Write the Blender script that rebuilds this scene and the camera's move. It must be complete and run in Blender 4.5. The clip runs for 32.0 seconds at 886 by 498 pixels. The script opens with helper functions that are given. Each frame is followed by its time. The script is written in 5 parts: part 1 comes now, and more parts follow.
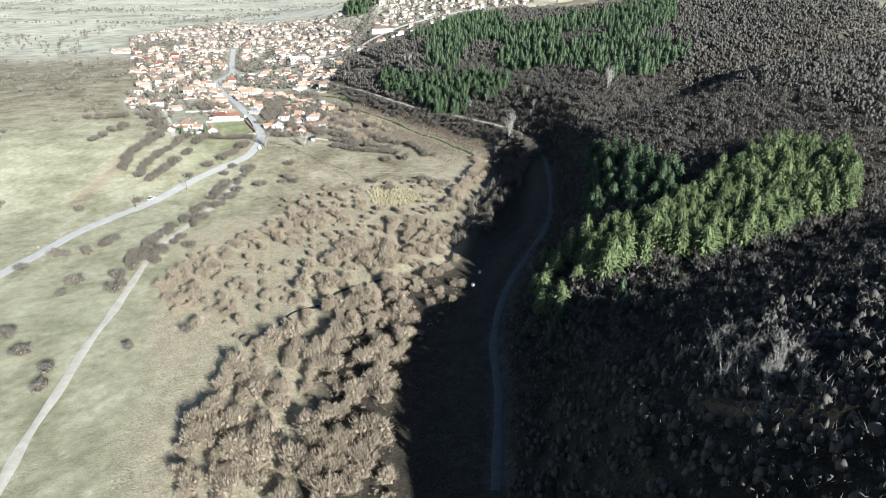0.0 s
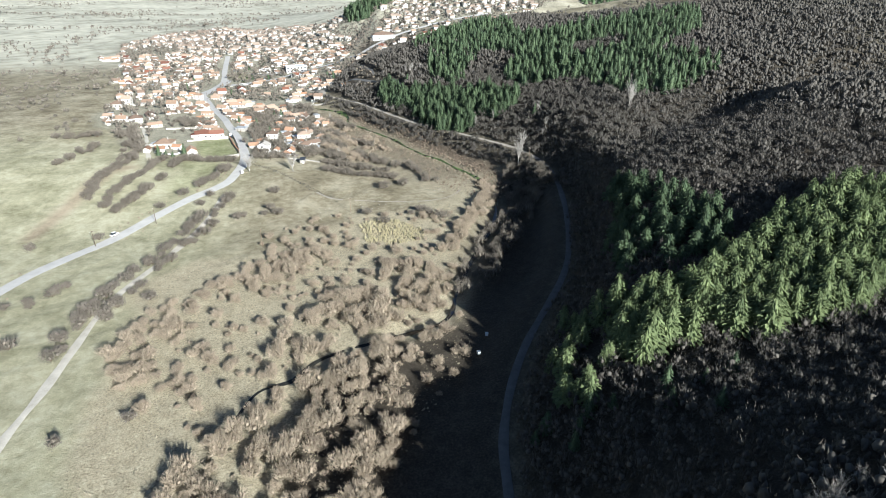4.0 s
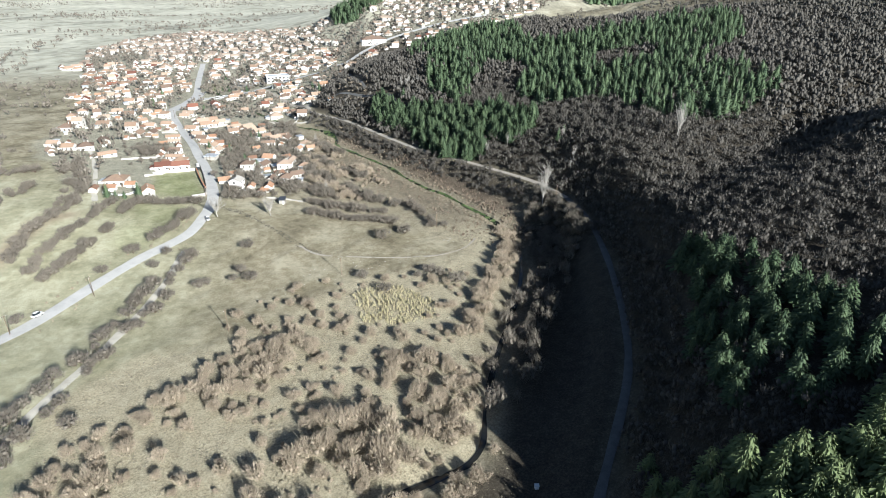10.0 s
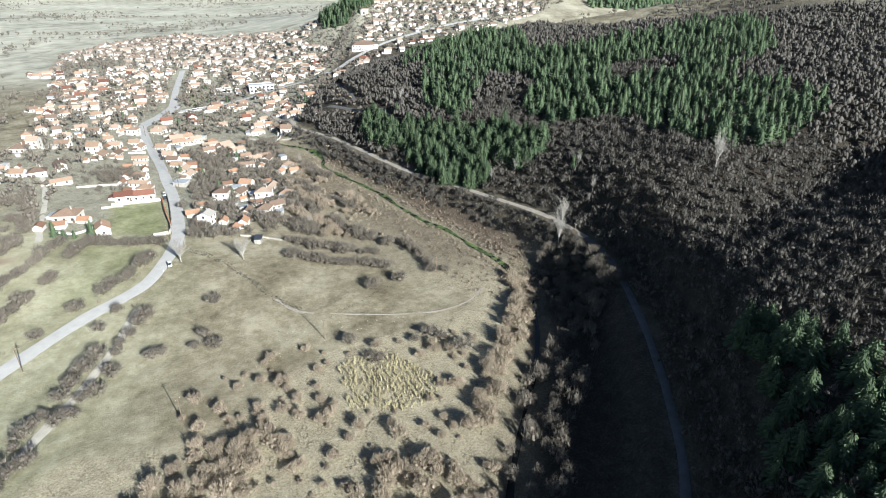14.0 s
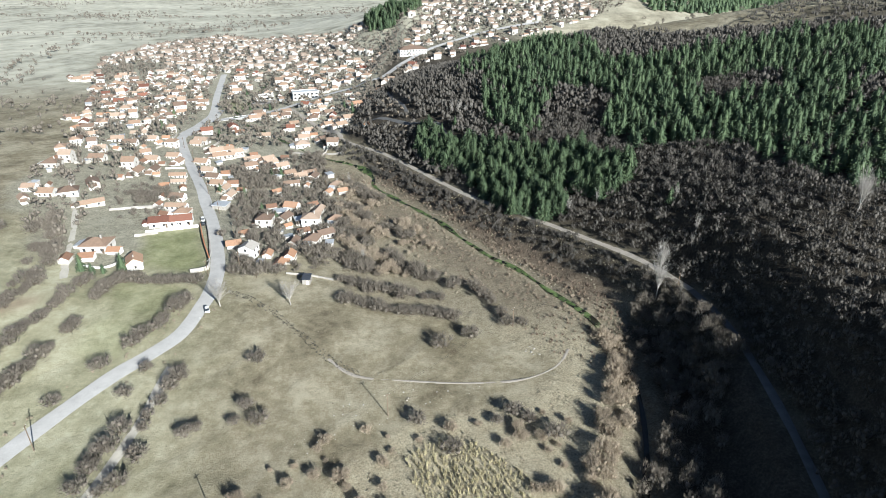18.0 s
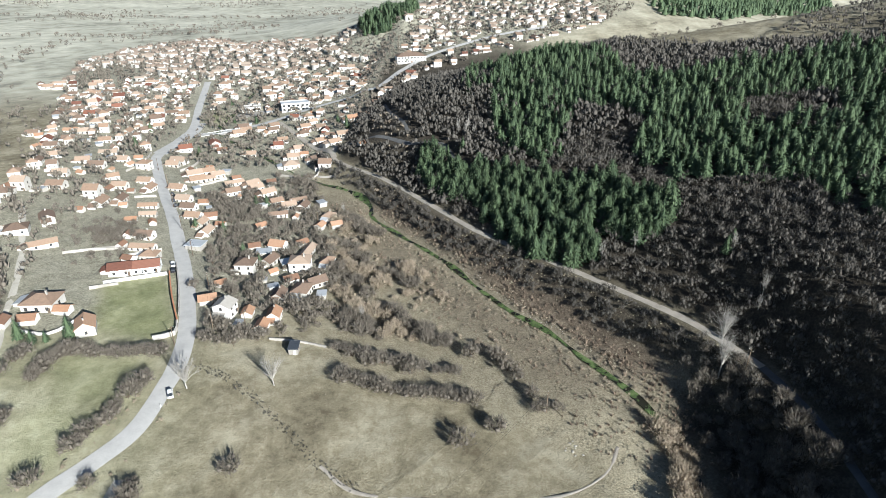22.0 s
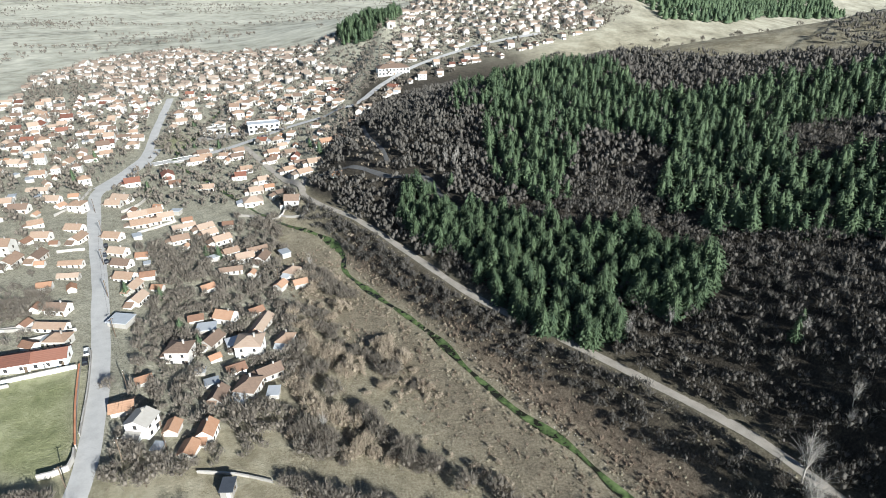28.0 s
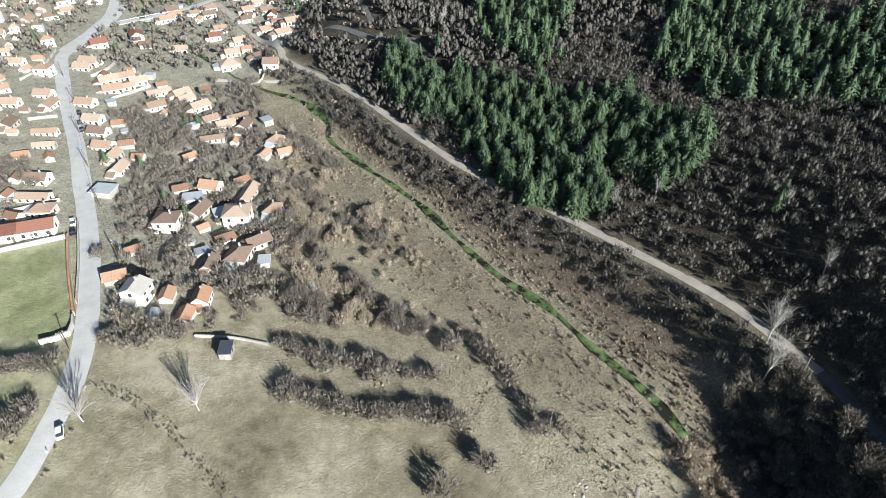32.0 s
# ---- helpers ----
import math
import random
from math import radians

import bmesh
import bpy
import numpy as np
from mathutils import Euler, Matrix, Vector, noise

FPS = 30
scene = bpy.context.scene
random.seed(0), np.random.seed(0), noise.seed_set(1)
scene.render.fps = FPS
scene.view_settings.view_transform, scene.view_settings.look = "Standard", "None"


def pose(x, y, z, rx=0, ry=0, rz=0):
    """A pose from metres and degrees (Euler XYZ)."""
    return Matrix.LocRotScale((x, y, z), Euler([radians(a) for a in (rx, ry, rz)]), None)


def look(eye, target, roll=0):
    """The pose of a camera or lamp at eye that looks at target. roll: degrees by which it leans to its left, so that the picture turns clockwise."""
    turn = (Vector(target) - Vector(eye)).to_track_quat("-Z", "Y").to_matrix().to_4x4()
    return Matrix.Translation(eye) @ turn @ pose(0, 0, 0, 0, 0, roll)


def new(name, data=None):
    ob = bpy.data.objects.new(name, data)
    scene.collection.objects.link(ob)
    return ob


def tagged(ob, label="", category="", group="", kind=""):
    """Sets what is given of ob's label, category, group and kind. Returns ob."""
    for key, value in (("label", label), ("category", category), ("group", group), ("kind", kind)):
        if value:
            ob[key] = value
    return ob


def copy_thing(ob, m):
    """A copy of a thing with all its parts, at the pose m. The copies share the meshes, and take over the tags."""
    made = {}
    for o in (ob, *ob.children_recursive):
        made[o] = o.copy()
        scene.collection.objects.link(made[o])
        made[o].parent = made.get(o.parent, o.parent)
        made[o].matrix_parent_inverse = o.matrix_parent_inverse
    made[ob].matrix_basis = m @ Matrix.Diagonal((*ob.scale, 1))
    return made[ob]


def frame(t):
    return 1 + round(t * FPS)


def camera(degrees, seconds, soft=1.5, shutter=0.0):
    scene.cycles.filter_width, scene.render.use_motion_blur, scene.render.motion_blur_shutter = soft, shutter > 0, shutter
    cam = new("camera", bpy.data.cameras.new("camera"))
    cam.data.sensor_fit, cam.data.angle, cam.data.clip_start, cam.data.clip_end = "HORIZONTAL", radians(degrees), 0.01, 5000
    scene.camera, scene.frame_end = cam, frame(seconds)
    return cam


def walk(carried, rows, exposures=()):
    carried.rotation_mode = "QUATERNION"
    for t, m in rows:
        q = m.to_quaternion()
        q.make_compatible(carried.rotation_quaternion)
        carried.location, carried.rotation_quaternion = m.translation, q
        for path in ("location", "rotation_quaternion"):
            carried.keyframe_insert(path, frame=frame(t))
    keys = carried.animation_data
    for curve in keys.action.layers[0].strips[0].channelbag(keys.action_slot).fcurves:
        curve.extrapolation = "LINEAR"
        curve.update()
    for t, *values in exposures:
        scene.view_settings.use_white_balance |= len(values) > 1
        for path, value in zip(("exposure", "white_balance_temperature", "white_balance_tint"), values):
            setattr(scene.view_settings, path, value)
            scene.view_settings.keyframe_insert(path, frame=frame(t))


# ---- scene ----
# ---------------------------------------------------------------- camera
cam = camera(72.58, 32.0, 0.75)
# seconds, eye, then heading (degrees to the left of north), tilt and roll
PATH = [
    (0.0, -14.21, -228.34, 130.06, -12.304, -26.003, 0.094),
    (0.5, -12.05, -222.65, 130.15, -12.337, -25.971, 0.102),
    (1.0, -9.69, -216.98, 130.25, -12.288, -25.979, -0.030),
    (1.5, -7.34, -211.31, 130.35, -12.260, -25.935, -0.059),
    (2.0, -5.18, -205.61, 130.45, -12.235, -25.921, -0.146),
    (2.5, -3.41, -199.89, 130.53, -12.171, -25.886, -0.210),
    (3.0, -2.23, -194.10, 130.59, -12.070, -25.897, -0.297),
    (3.5, -1.83, -188.28, 130.63, -11.943, -25.857, -0.184),
    (5.5, -4.16, -164.64, 130.68, -11.087, -25.903, -0.119),
    (6.0, -4.29, -158.52, 130.71, -11.231, -25.986, -0.351),
    (6.5, -3.97, -152.25, 130.76, -11.625, -26.021, -0.395),
    (7.0, -3.42, -145.84, 130.81, -12.035, -26.034, -0.340),
    (7.5, -2.68, -139.34, 130.88, -12.239, -26.080, -0.358),
    (8.0, -1.83, -132.82, 130.95, -12.348, -26.101, -0.310),
    (8.5, -0.92, -126.35, 131.04, -12.473, -26.149, -0.356),
    (9.0, 0.01, -119.97, 131.14, -12.575, -26.170, -0.318),
    (9.5, 1.06, -113.69, 131.27, -12.728, -26.153, -0.249),
    (10.0, 2.33, -107.46, 131.44, -12.843, -26.147, -0.241),
    (10.5, 3.73, -101.26, 131.63, -12.929, -26.153, -0.269),
    (11.0, 5.17, -95.11, 131.84, -13.025, -26.153, -0.211),
    (11.5, 6.54, -89.00, 132.03, -13.105, -26.162, -0.217),
    (12.0, 7.74, -82.92, 132.21, -13.215, -26.209, -0.227),
    (12.5, 8.69, -76.87, 132.36, -13.419, -26.206, -0.138),
    (13.0, 9.28, -70.86, 132.46, -13.566, -26.221, -0.089),
    (13.5, 9.58, -64.89, 132.54, -13.614, -26.213, -0.058),
    (14.0, 9.69, -58.96, 132.60, -13.609, -26.223, -0.064),
    (14.5, 9.54, -53.03, 132.58, -12.691, -26.227, -0.247),
    (15.0, 9.13, -47.09, 132.44, -11.339, -26.173, -0.176),
    (15.5, 8.44, -41.18, 132.30, -10.803, -26.184, -0.290),
    (17.5, 2.73, -17.97, 132.44, -10.345, -26.206, -0.086),
    (18.0, 1.64, -12.03, 132.53, -10.352, -26.263, -0.103),
    (18.5, 0.69, -6.04, 132.64, -10.450, -26.299, -0.015),
    (19.0, -0.00, -0.01, 132.75, -10.552, -26.328, 0.061),
    (19.5, -0.33, 6.11, 132.85, -10.682, -26.320, 0.088),
    (20.0, -0.30, 12.32, 132.94, -10.807, -26.319, 0.124),
    (20.5, 0.02, 18.60, 133.03, -10.904, -26.305, 0.119),
    (21.0, 0.59, 24.91, 133.12, -11.043, -26.310, 0.217),
    (21.5, 1.34, 31.21, 133.21, -11.138, -26.318, 0.289),
    (22.0, 2.22, 37.47, 133.30, -11.203, -26.322, 0.334),
    (22.5, 3.17, 43.66, 133.38, -11.307, -26.330, 0.262),
    (23.0, 4.14, 49.74, 133.47, -11.412, -26.321, 0.247),
    (23.5, 5.22, 55.96, 133.58, -11.512, -26.351, 0.129),
    (24.0, 6.51, 62.42, 133.71, -11.640, -26.375, 0.116),
    (24.5, 7.90, 68.83, 133.84, -11.706, -26.406, 0.127),
    (25.0, 9.31, 74.90, 133.95, -11.796, -26.441, 0.094),
    (25.5, 10.66, 80.34, 134.01, -11.844, -26.425, 0.094),
    (26.0, 11.86, 84.85, 134.00, -11.918, -26.317, 0.097),
    (26.5, 12.99, 88.48, 133.91, -11.945, -26.176, -0.040),
    (28.5, 16.50, 96.75, 133.19, -12.395, -26.252, -0.239),
    (29.0, 16.63, 97.26, 133.07, -12.868, -26.293, -0.139),
    (29.5, 16.59, 97.35, 132.97, -13.170, -26.646, -0.019),
    (30.0, 16.48, 97.23, 132.91, -13.367, -28.220, 0.214),
    (30.5, 16.33, 96.95, 132.91, -13.476, -31.360, 0.381),
    (31.0, 16.21, 96.66, 133.00, -13.495, -34.633, 0.292),
    (31.5, 16.19, 96.59, 133.24, -13.589, -37.712, 0.430),
    (32.0, 16.20, 96.61, 133.55, -13.676, -38.707, 0.615),
]


def sight(x, y, z, yaw, pitch, roll):
    a, b = radians(yaw), radians(pitch)
    eye = Vector((x, y, z))
    return look(eye, eye + Vector((-math.sin(a) * math.cos(b), math.cos(a) * math.cos(b), math.sin(b))), roll)


walk(cam, [(row[0], sight(*row[1:])) for row in PATH], [(0, 1.42, 6300, 8.5), (9, 1.37, 6300, 8.5), (15, 1.3, 6300, 8.5), (20, 1.16, 6300, 8.5), (29.5, 1.16, 6300, 8.5), (32, 1.33, 6300, 8.5)])

# ---------------------------------------------------------------- sky and sun
SUN_AZ, SUN_EL = radians(156.0), radians(22.0)   # the sun stands in the south, low
sky_world = bpy.data.worlds.new("sky")
scene.world = sky_world
sky_world.use_nodes = True
wn = sky_world.node_tree.nodes
sky = wn.new("ShaderNodeTexSky")
sky.sky_type, sky.sun_disc = "NISHITA", False
sky.sun_elevation, sky.sun_rotation = SUN_EL, SUN_AZ
sky.altitude, sky.dust_density = 3000, 0.6
wn["Background"].inputs[1].default_value = 0.044
sky_world.node_tree.links.new(sky.outputs[0], wn["Background"].inputs[0])
sun_data = bpy.data.lights.new("sun", "SUN")
sun_data.energy, sun_data.angle, sun_data.color = 5.0, radians(0.5), (1.0, 1.0, 0.975)
sun = new("sun", sun_data)
sun.matrix_world = look((math.sin(SUN_AZ) * math.cos(SUN_EL) * 400, math.cos(SUN_AZ) * math.cos(SUN_EL) * 400, math.sin(SUN_EL) * 400 + 60), (0, 0, 60))

# ---------------------------------------------------------------- materials


class Nodes:
    """A small shorthand for node trees."""

    def __init__(self, name, rough=0.85, metal=0.0):
        self.mat = bpy.data.materials.new(name)
        self.mat.use_nodes = True
        self.tree = self.mat.node_tree
        self.bsdf = self.tree.nodes["Principled BSDF"]
        self.bsdf.inputs["Roughness"].default_value = rough
        self.bsdf.inputs["Metallic"].default_value = metal
        self.bsdf.inputs["Specular IOR Level"].default_value = 0.25

    def put(self, kind, **sets):
        n = self.tree.nodes.new("ShaderNode" + kind)
        for k, v in sets.items():
            n.inputs[k.replace("_", " ")].default_value = v
        return n

    def join(self, a, b, ins):
        self.tree.links.new(a, b.inputs[ins])

    def noise(self, scale, detail=4.0, rough=0.6, coords=None):
        n = self.put("TexNoise", Scale=scale, Detail=detail, Roughness=rough)
        if coords is None:
            coords = self.put("NewGeometry").outputs["Position"]
        self.join(coords, n, "Vector")
        return n.outputs[0]

    def ramp(self, fac, stops):
        n = self.put("ValToRGB")
        e = n.color_ramp.elements
        while len(e) < len(stops):
            e.new(0.5)
        for el, (p, c) in zip(e, stops):
            el.position, el.color = p, (*c, 1)
        self.join(fac, n, 0)
        return n.outputs[0]

    def mix(self, fac, a, b, how="MIX"):
        n = self.tree.nodes.new("ShaderNodeMix")
        n.data_type, n.blend_type = "RGBA", how
        for v, i in ((fac, 0), (a, 6), (b, 7)):
            if isinstance(v, (int, float)):
                n.inputs[i].default_value = v
            elif isinstance(v, tuple):
                n.inputs[i].default_value = (*v, 1)
            else:
                self.tree.links.new(v, n.inputs[i])
        return n.outputs[2]

    def math(self, how, a, b=0.0):
        n = self.tree.nodes.new("ShaderNodeMath")
        n.operation = how
        for v, i in ((a, 0), (b, 1)):
            if isinstance(v, (int, float)):
                n.inputs[i].default_value = v
            else:
                self.tree.links.new(v, n.inputs[i])
        return n.outputs[0]

    def bump(self, height_out, strength=0.5, distance=0.1):
        n = self.put("Bump", Strength=strength, Distance=distance)
        self.join(height_out, n, "Height")
        self.join(n.outputs[0], self.bsdf, "Normal")

    def paint(self, colour):
        if isinstance(colour, tuple):
            self.bsdf.inputs["Base Color"].default_value = (*colour, 1)
        else:
            self.join(colour, self.bsdf, "Base Color")
        return self.mat


def plain(name, a, b, scale=1.5, rough=0.85, bump=0.0, metal=0.0, by="object", thin=0.0):
    """A surface that wanders between two colours, at two scales and from piece to piece."""
    n = Nodes(name, rough, metal)
    big = n.noise(scale, 3)
    fine = n.noise(scale * 9, 5)
    f = n.math("ADD", n.math("MULTIPLY", big, 0.6), n.math("MULTIPLY", fine, 0.4))
    if by == "object":
        f = n.math("ADD", n.math("MULTIPLY", f, 0.55), n.math("MULTIPLY", n.put("ObjectInfo").outputs["Random"], 0.45))
    if by == "island":
        f = n.math("ADD", n.math("MULTIPLY", f, 0.78), n.math("MULTIPLY", n.put("NewGeometry").outputs["Random Per Island"], 0.22))
    colour = n.ramp(f, [(0.25, a), (0.75, b)])
    n.paint(colour)
    if bump:
        n.bump(fine, bump, 0.05)
    if thin:
        # twigs and needles let part of the light through
        glow, both = n.put("BsdfTranslucent"), n.put("MixShader", Fac=thin)
        n.join(colour, glow, "Color")
        n.join(n.bsdf.outputs[0], both, 1)
        n.join(glow.outputs[0], both, 2)
        n.join(both.outputs[0], n.tree.nodes["Material Output"], "Surface")
    return n.mat


def ground_material():
    n = Nodes("ground_turf", 0.95)
    zone = n.put("Attribute")
    zone.attribute_name = "zone"
    zone_b = n.put("Attribute")
    zone_b.attribute_name = "zone_b"
    sep, sep_b = n.put("SeparateColor"), n.put("SeparateColor")
    n.join(zone.outputs["Color"], sep, 0)
    n.join(zone_b.outputs["Color"], sep_b, 0)
    huge, big, mid, fine, tiny = n.noise(0.006, 4), n.noise(0.045, 5), n.noise(0.28, 5, 0.65), n.noise(1.4, 4, 0.7), n.noise(4.5, 3, 0.7)
    blend = n.math("ADD", n.math("MULTIPLY", big, 0.45), n.math("ADD", n.math("MULTIPLY", mid, 0.3), n.math("ADD", n.math("MULTIPLY", fine, 0.15), n.math("MULTIPLY", tiny, 0.12))))
    meadow = n.ramp(blend, [(0.40, (0.125, 0.105, 0.067)), (0.5, (0.232, 0.204, 0.136)), (0.60, (0.36, 0.326, 0.235))])
    lush = n.ramp(blend, [(0.38, (0.24, 0.255, 0.15)), (0.5, (0.38, 0.39, 0.255)), (0.62, (0.52, 0.52, 0.37))])
    clumps = n.math("ADD", n.math("MULTIPLY", fine, 0.5), n.math("ADD", n.math("MULTIPLY", mid, 0.25), n.math("MULTIPLY", tiny, 0.25)))
    weeds = n.ramp(clumps, [(0.36, (0.13, 0.11, 0.072)), (0.45, (0.27, 0.236, 0.16)), (0.55, (0.395, 0.352, 0.248)), (0.66, (0.52, 0.47, 0.345))])
    # dead leaves of the woods; also laid over the glen floor as its shade
    litter_and_shade = n.ramp(clumps, [(0.35, (0.016, 0.014, 0.010)), (0.5, (0.045, 0.038, 0.028)), (0.66, (0.11, 0.092, 0.068))])
    soil = n.ramp(blend, [(0.3, (0.17, 0.13, 0.09)), (0.7, (0.36, 0.29, 0.21))])
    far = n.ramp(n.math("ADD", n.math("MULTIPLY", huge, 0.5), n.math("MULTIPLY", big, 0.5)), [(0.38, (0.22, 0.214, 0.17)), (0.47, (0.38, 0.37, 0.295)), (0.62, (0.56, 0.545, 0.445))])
    c = n.mix(sep.outputs[0], meadow, lush)
    c = n.mix(sep.outputs[1], c, weeds)
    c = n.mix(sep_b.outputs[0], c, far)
    yard = n.ramp(clumps, [(0.36, (0.09, 0.085, 0.06)), (0.46, (0.21, 0.20, 0.15)), (0.56, (0.34, 0.325, 0.255)), (0.68, (0.50, 0.48, 0.40))])
    c = n.mix(sep_b.outputs[2], c, yard)
    c = n.mix(sep_b.outputs[1], c, soil)
    zone_c = n.put("Attribute")
    zone_c.attribute_name = "zone_c"
    sep_c = n.put("SeparateColor")
    n.join(zone_c.outputs["Color"], sep_c, 0)
    green = n.ramp(blend, [(0.36, (0.11, 0.125, 0.052)), (0.5, (0.205, 0.22, 0.105)), (0.64, (0.34, 0.345, 0.195))])
    russet = n.ramp(clumps, [(0.36, (0.06, 0.045, 0.032)), (0.46, (0.13, 0.10, 0.072)), (0.56, (0.21, 0.168, 0.122)), (0.68, (0.33, 0.275, 0.205))])
    c = n.mix(sep_c.outputs[1], c, russet)
    c = n.mix(sep_c.outputs[0], c, green)
    c = n.mix(sep.outputs[2], c, litter_and_shade)
    n.bump(clumps, 1.0, 0.75)
    return n.paint(c)


def roof_material(name, a, b):
    n = Nodes(name, 0.8)
    tc = n.put("TexCoord").outputs["Object"]
    w = n.put("TexWave", Scale=1.1, Distortion=0.6, Detail=1.0)
    w.bands_direction = "Z"
    n.join(tc, w, "Vector")
    f = n.math("ADD", n.math("MULTIPLY", n.put("ObjectInfo").outputs["Random"], 0.62), n.math("MULTIPLY", n.noise(0.9, 5, 0.7), 0.38))
    mid = tuple(0.5 * (p + q) * k for p, q, k in zip(a, b, (1.06, 0.94, 0.84)))
    c = n.ramp(f, [(0.15, tuple(0.62 * p for p in a)), (0.35, a), (0.55, mid), (0.85, b)])
    c = n.mix(n.math("MULTIPLY", n.noise(2.6, 4, 0.75), 0.55), c, (0.16, 0.10, 0.07))
    n.bump(w.outputs[0], 0.5, 0.05)
    return n.paint(c)


M_GROUND = ground_material()
M_ASPHALT = plain("worn_asphalt", (0.32, 0.315, 0.30), (0.48, 0.47, 0.45), 0.25, 0.9, 0.2, by="")
M_TRACK = plain("gravel_track", (0.22, 0.2, 0.168), (0.42, 0.38, 0.325), 0.35, 0.95, 0.4, by="")
# dark earth of the hill tracks; on the glen track it stands for shade
M_EARTH_SHADE = plain("earth_and_shade", (0.07, 0.07, 0.068), (0.15, 0.148, 0.145), 0.35, 0.9, 0.4, by="")
M_PATH = plain("trodden_path", (0.30, 0.28, 0.24), (0.55, 0.52, 0.45), 0.3, 0.95, 0.4, by="")
M_KERB = plain("concrete", (0.25, 0.235, 0.21), (0.44, 0.415, 0.375), 0.8, 0.9, 0.2)
M_PLASTER = plain("lime_plaster", (0.33, 0.312, 0.28), (0.70, 0.685, 0.64), 0.35, 0.9, 0.1)
M_TILE = roof_material("clay_tiles", (0.19, 0.14, 0.108), (0.43, 0.345, 0.27))
M_TILE_ORANGE = roof_material("orange_tiles", (0.23, 0.13, 0.086), (0.46, 0.30, 0.20))
M_TILE_RED = roof_material("red_tiles", (0.12, 0.045, 0.034), (0.25, 0.11, 0.078))
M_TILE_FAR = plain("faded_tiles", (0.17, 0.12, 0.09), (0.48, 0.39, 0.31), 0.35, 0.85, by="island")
M_SHEET = plain("tin_sheet", (0.34, 0.36, 0.38), (0.58, 0.60, 0.61), 0.4, 0.5, 0.1, 0.3)
M_DARKROOF = plain("dark_felt", (0.03, 0.035, 0.045), (0.07, 0.08, 0.095), 0.6, 0.7)
M_GLASS = plain("window_glass", (0.02, 0.025, 0.03), (0.05, 0.055, 0.06), 1.0, 0.12)
M_WOOD = plain("weathered_wood", (0.09, 0.065, 0.045), (0.21, 0.16, 0.115), 1.2, 0.85, 0.3)
M_STONE = plain("pale_stone", (0.30, 0.28, 0.24), (0.58, 0.55, 0.49), 0.7, 0.9, 0.3)
M_BRICKWALL = plain("brick_coping", (0.36, 0.15, 0.08), (0.48, 0.23, 0.13), 1.0, 0.85, 0.2)
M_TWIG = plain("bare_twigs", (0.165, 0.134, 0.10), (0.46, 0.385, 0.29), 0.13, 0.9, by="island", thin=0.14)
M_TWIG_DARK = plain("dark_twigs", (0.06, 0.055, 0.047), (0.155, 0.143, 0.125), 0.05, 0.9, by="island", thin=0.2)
M_TWIG_PALE = plain("pale_bark", (0.18, 0.167, 0.15), (0.44, 0.418, 0.378), 0.4, 0.8, by="island")
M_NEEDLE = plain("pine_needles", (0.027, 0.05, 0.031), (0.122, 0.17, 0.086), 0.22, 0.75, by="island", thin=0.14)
# brighter, yellower copy of the needles, with sunlight put into the colour
M_NEEDLE_SUNLIT = plain("sunlit_pine_needles", (0.052, 0.076, 0.036), (0.205, 0.255, 0.115), 0.2, 0.75, by="island", thin=0.14)
M_BARK = plain("pine_bark", (0.07, 0.048, 0.033), (0.16, 0.11, 0.075), 1.5, 0.9, by="")
M_BUSH = plain("hedge_twigs", (0.08, 0.07, 0.058), (0.235, 0.206, 0.168), 0.3, 0.9, by="island", thin=0.14)
M_RUSSET = plain("russet_weeds", (0.09, 0.066, 0.048), (0.29, 0.225, 0.17), 0.12, 0.95, by="island")
M_WHITE = plain("white_paint", (0.62, 0.62, 0.60), (0.82, 0.82, 0.80), 0.8, 0.6)
M_BLACK = plain("black_paint", (0.012, 0.012, 0.014), (0.03, 0.03, 0.035), 1.0, 0.3)
M_RUBBER = plain("rubber", (0.015, 0.015, 0.015), (0.03, 0.03, 0.03), 2.0, 0.8)
M_REED = plain("dry_reeds", (0.26, 0.23, 0.13), (0.50, 0.45, 0.29), 0.15, 0.95, by="island")
M_STRAW = plain("dry_grass", (0.15, 0.132, 0.092), (0.31, 0.276, 0.2), 0.06, 0.95, by="island")


def water_material():
    n = Nodes("brook_water", 0.12)
    weed = n.noise(0.22, 4, 0.65)
    n.paint(n.ramp(weed, [(0.45, (0.018, 0.018, 0.012)), (0.5, (0.05, 0.08, 0.026)), (0.7, (0.14, 0.19, 0.075))]))
    n.join(n.ramp(weed, [(0.44, (0.08, 0.08, 0.08)), (0.5, (0.8, 0.8, 0.8))]), n.bsdf, "Roughness")
    return n.mat


M_WATER = water_material()
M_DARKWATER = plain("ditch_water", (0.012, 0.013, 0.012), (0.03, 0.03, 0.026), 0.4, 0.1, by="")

# ---------------------------------------------------------------- helpers


def part(name, bm, material, parent=None, label=""):
    me = bpy.data.meshes.new(name)
    bm.to_mesh(me)
    bm.free()
    me.materials.append(material)
    ob = new(name, me)
    if parent is not None:
        ob.parent = parent
    return tagged(ob, label)


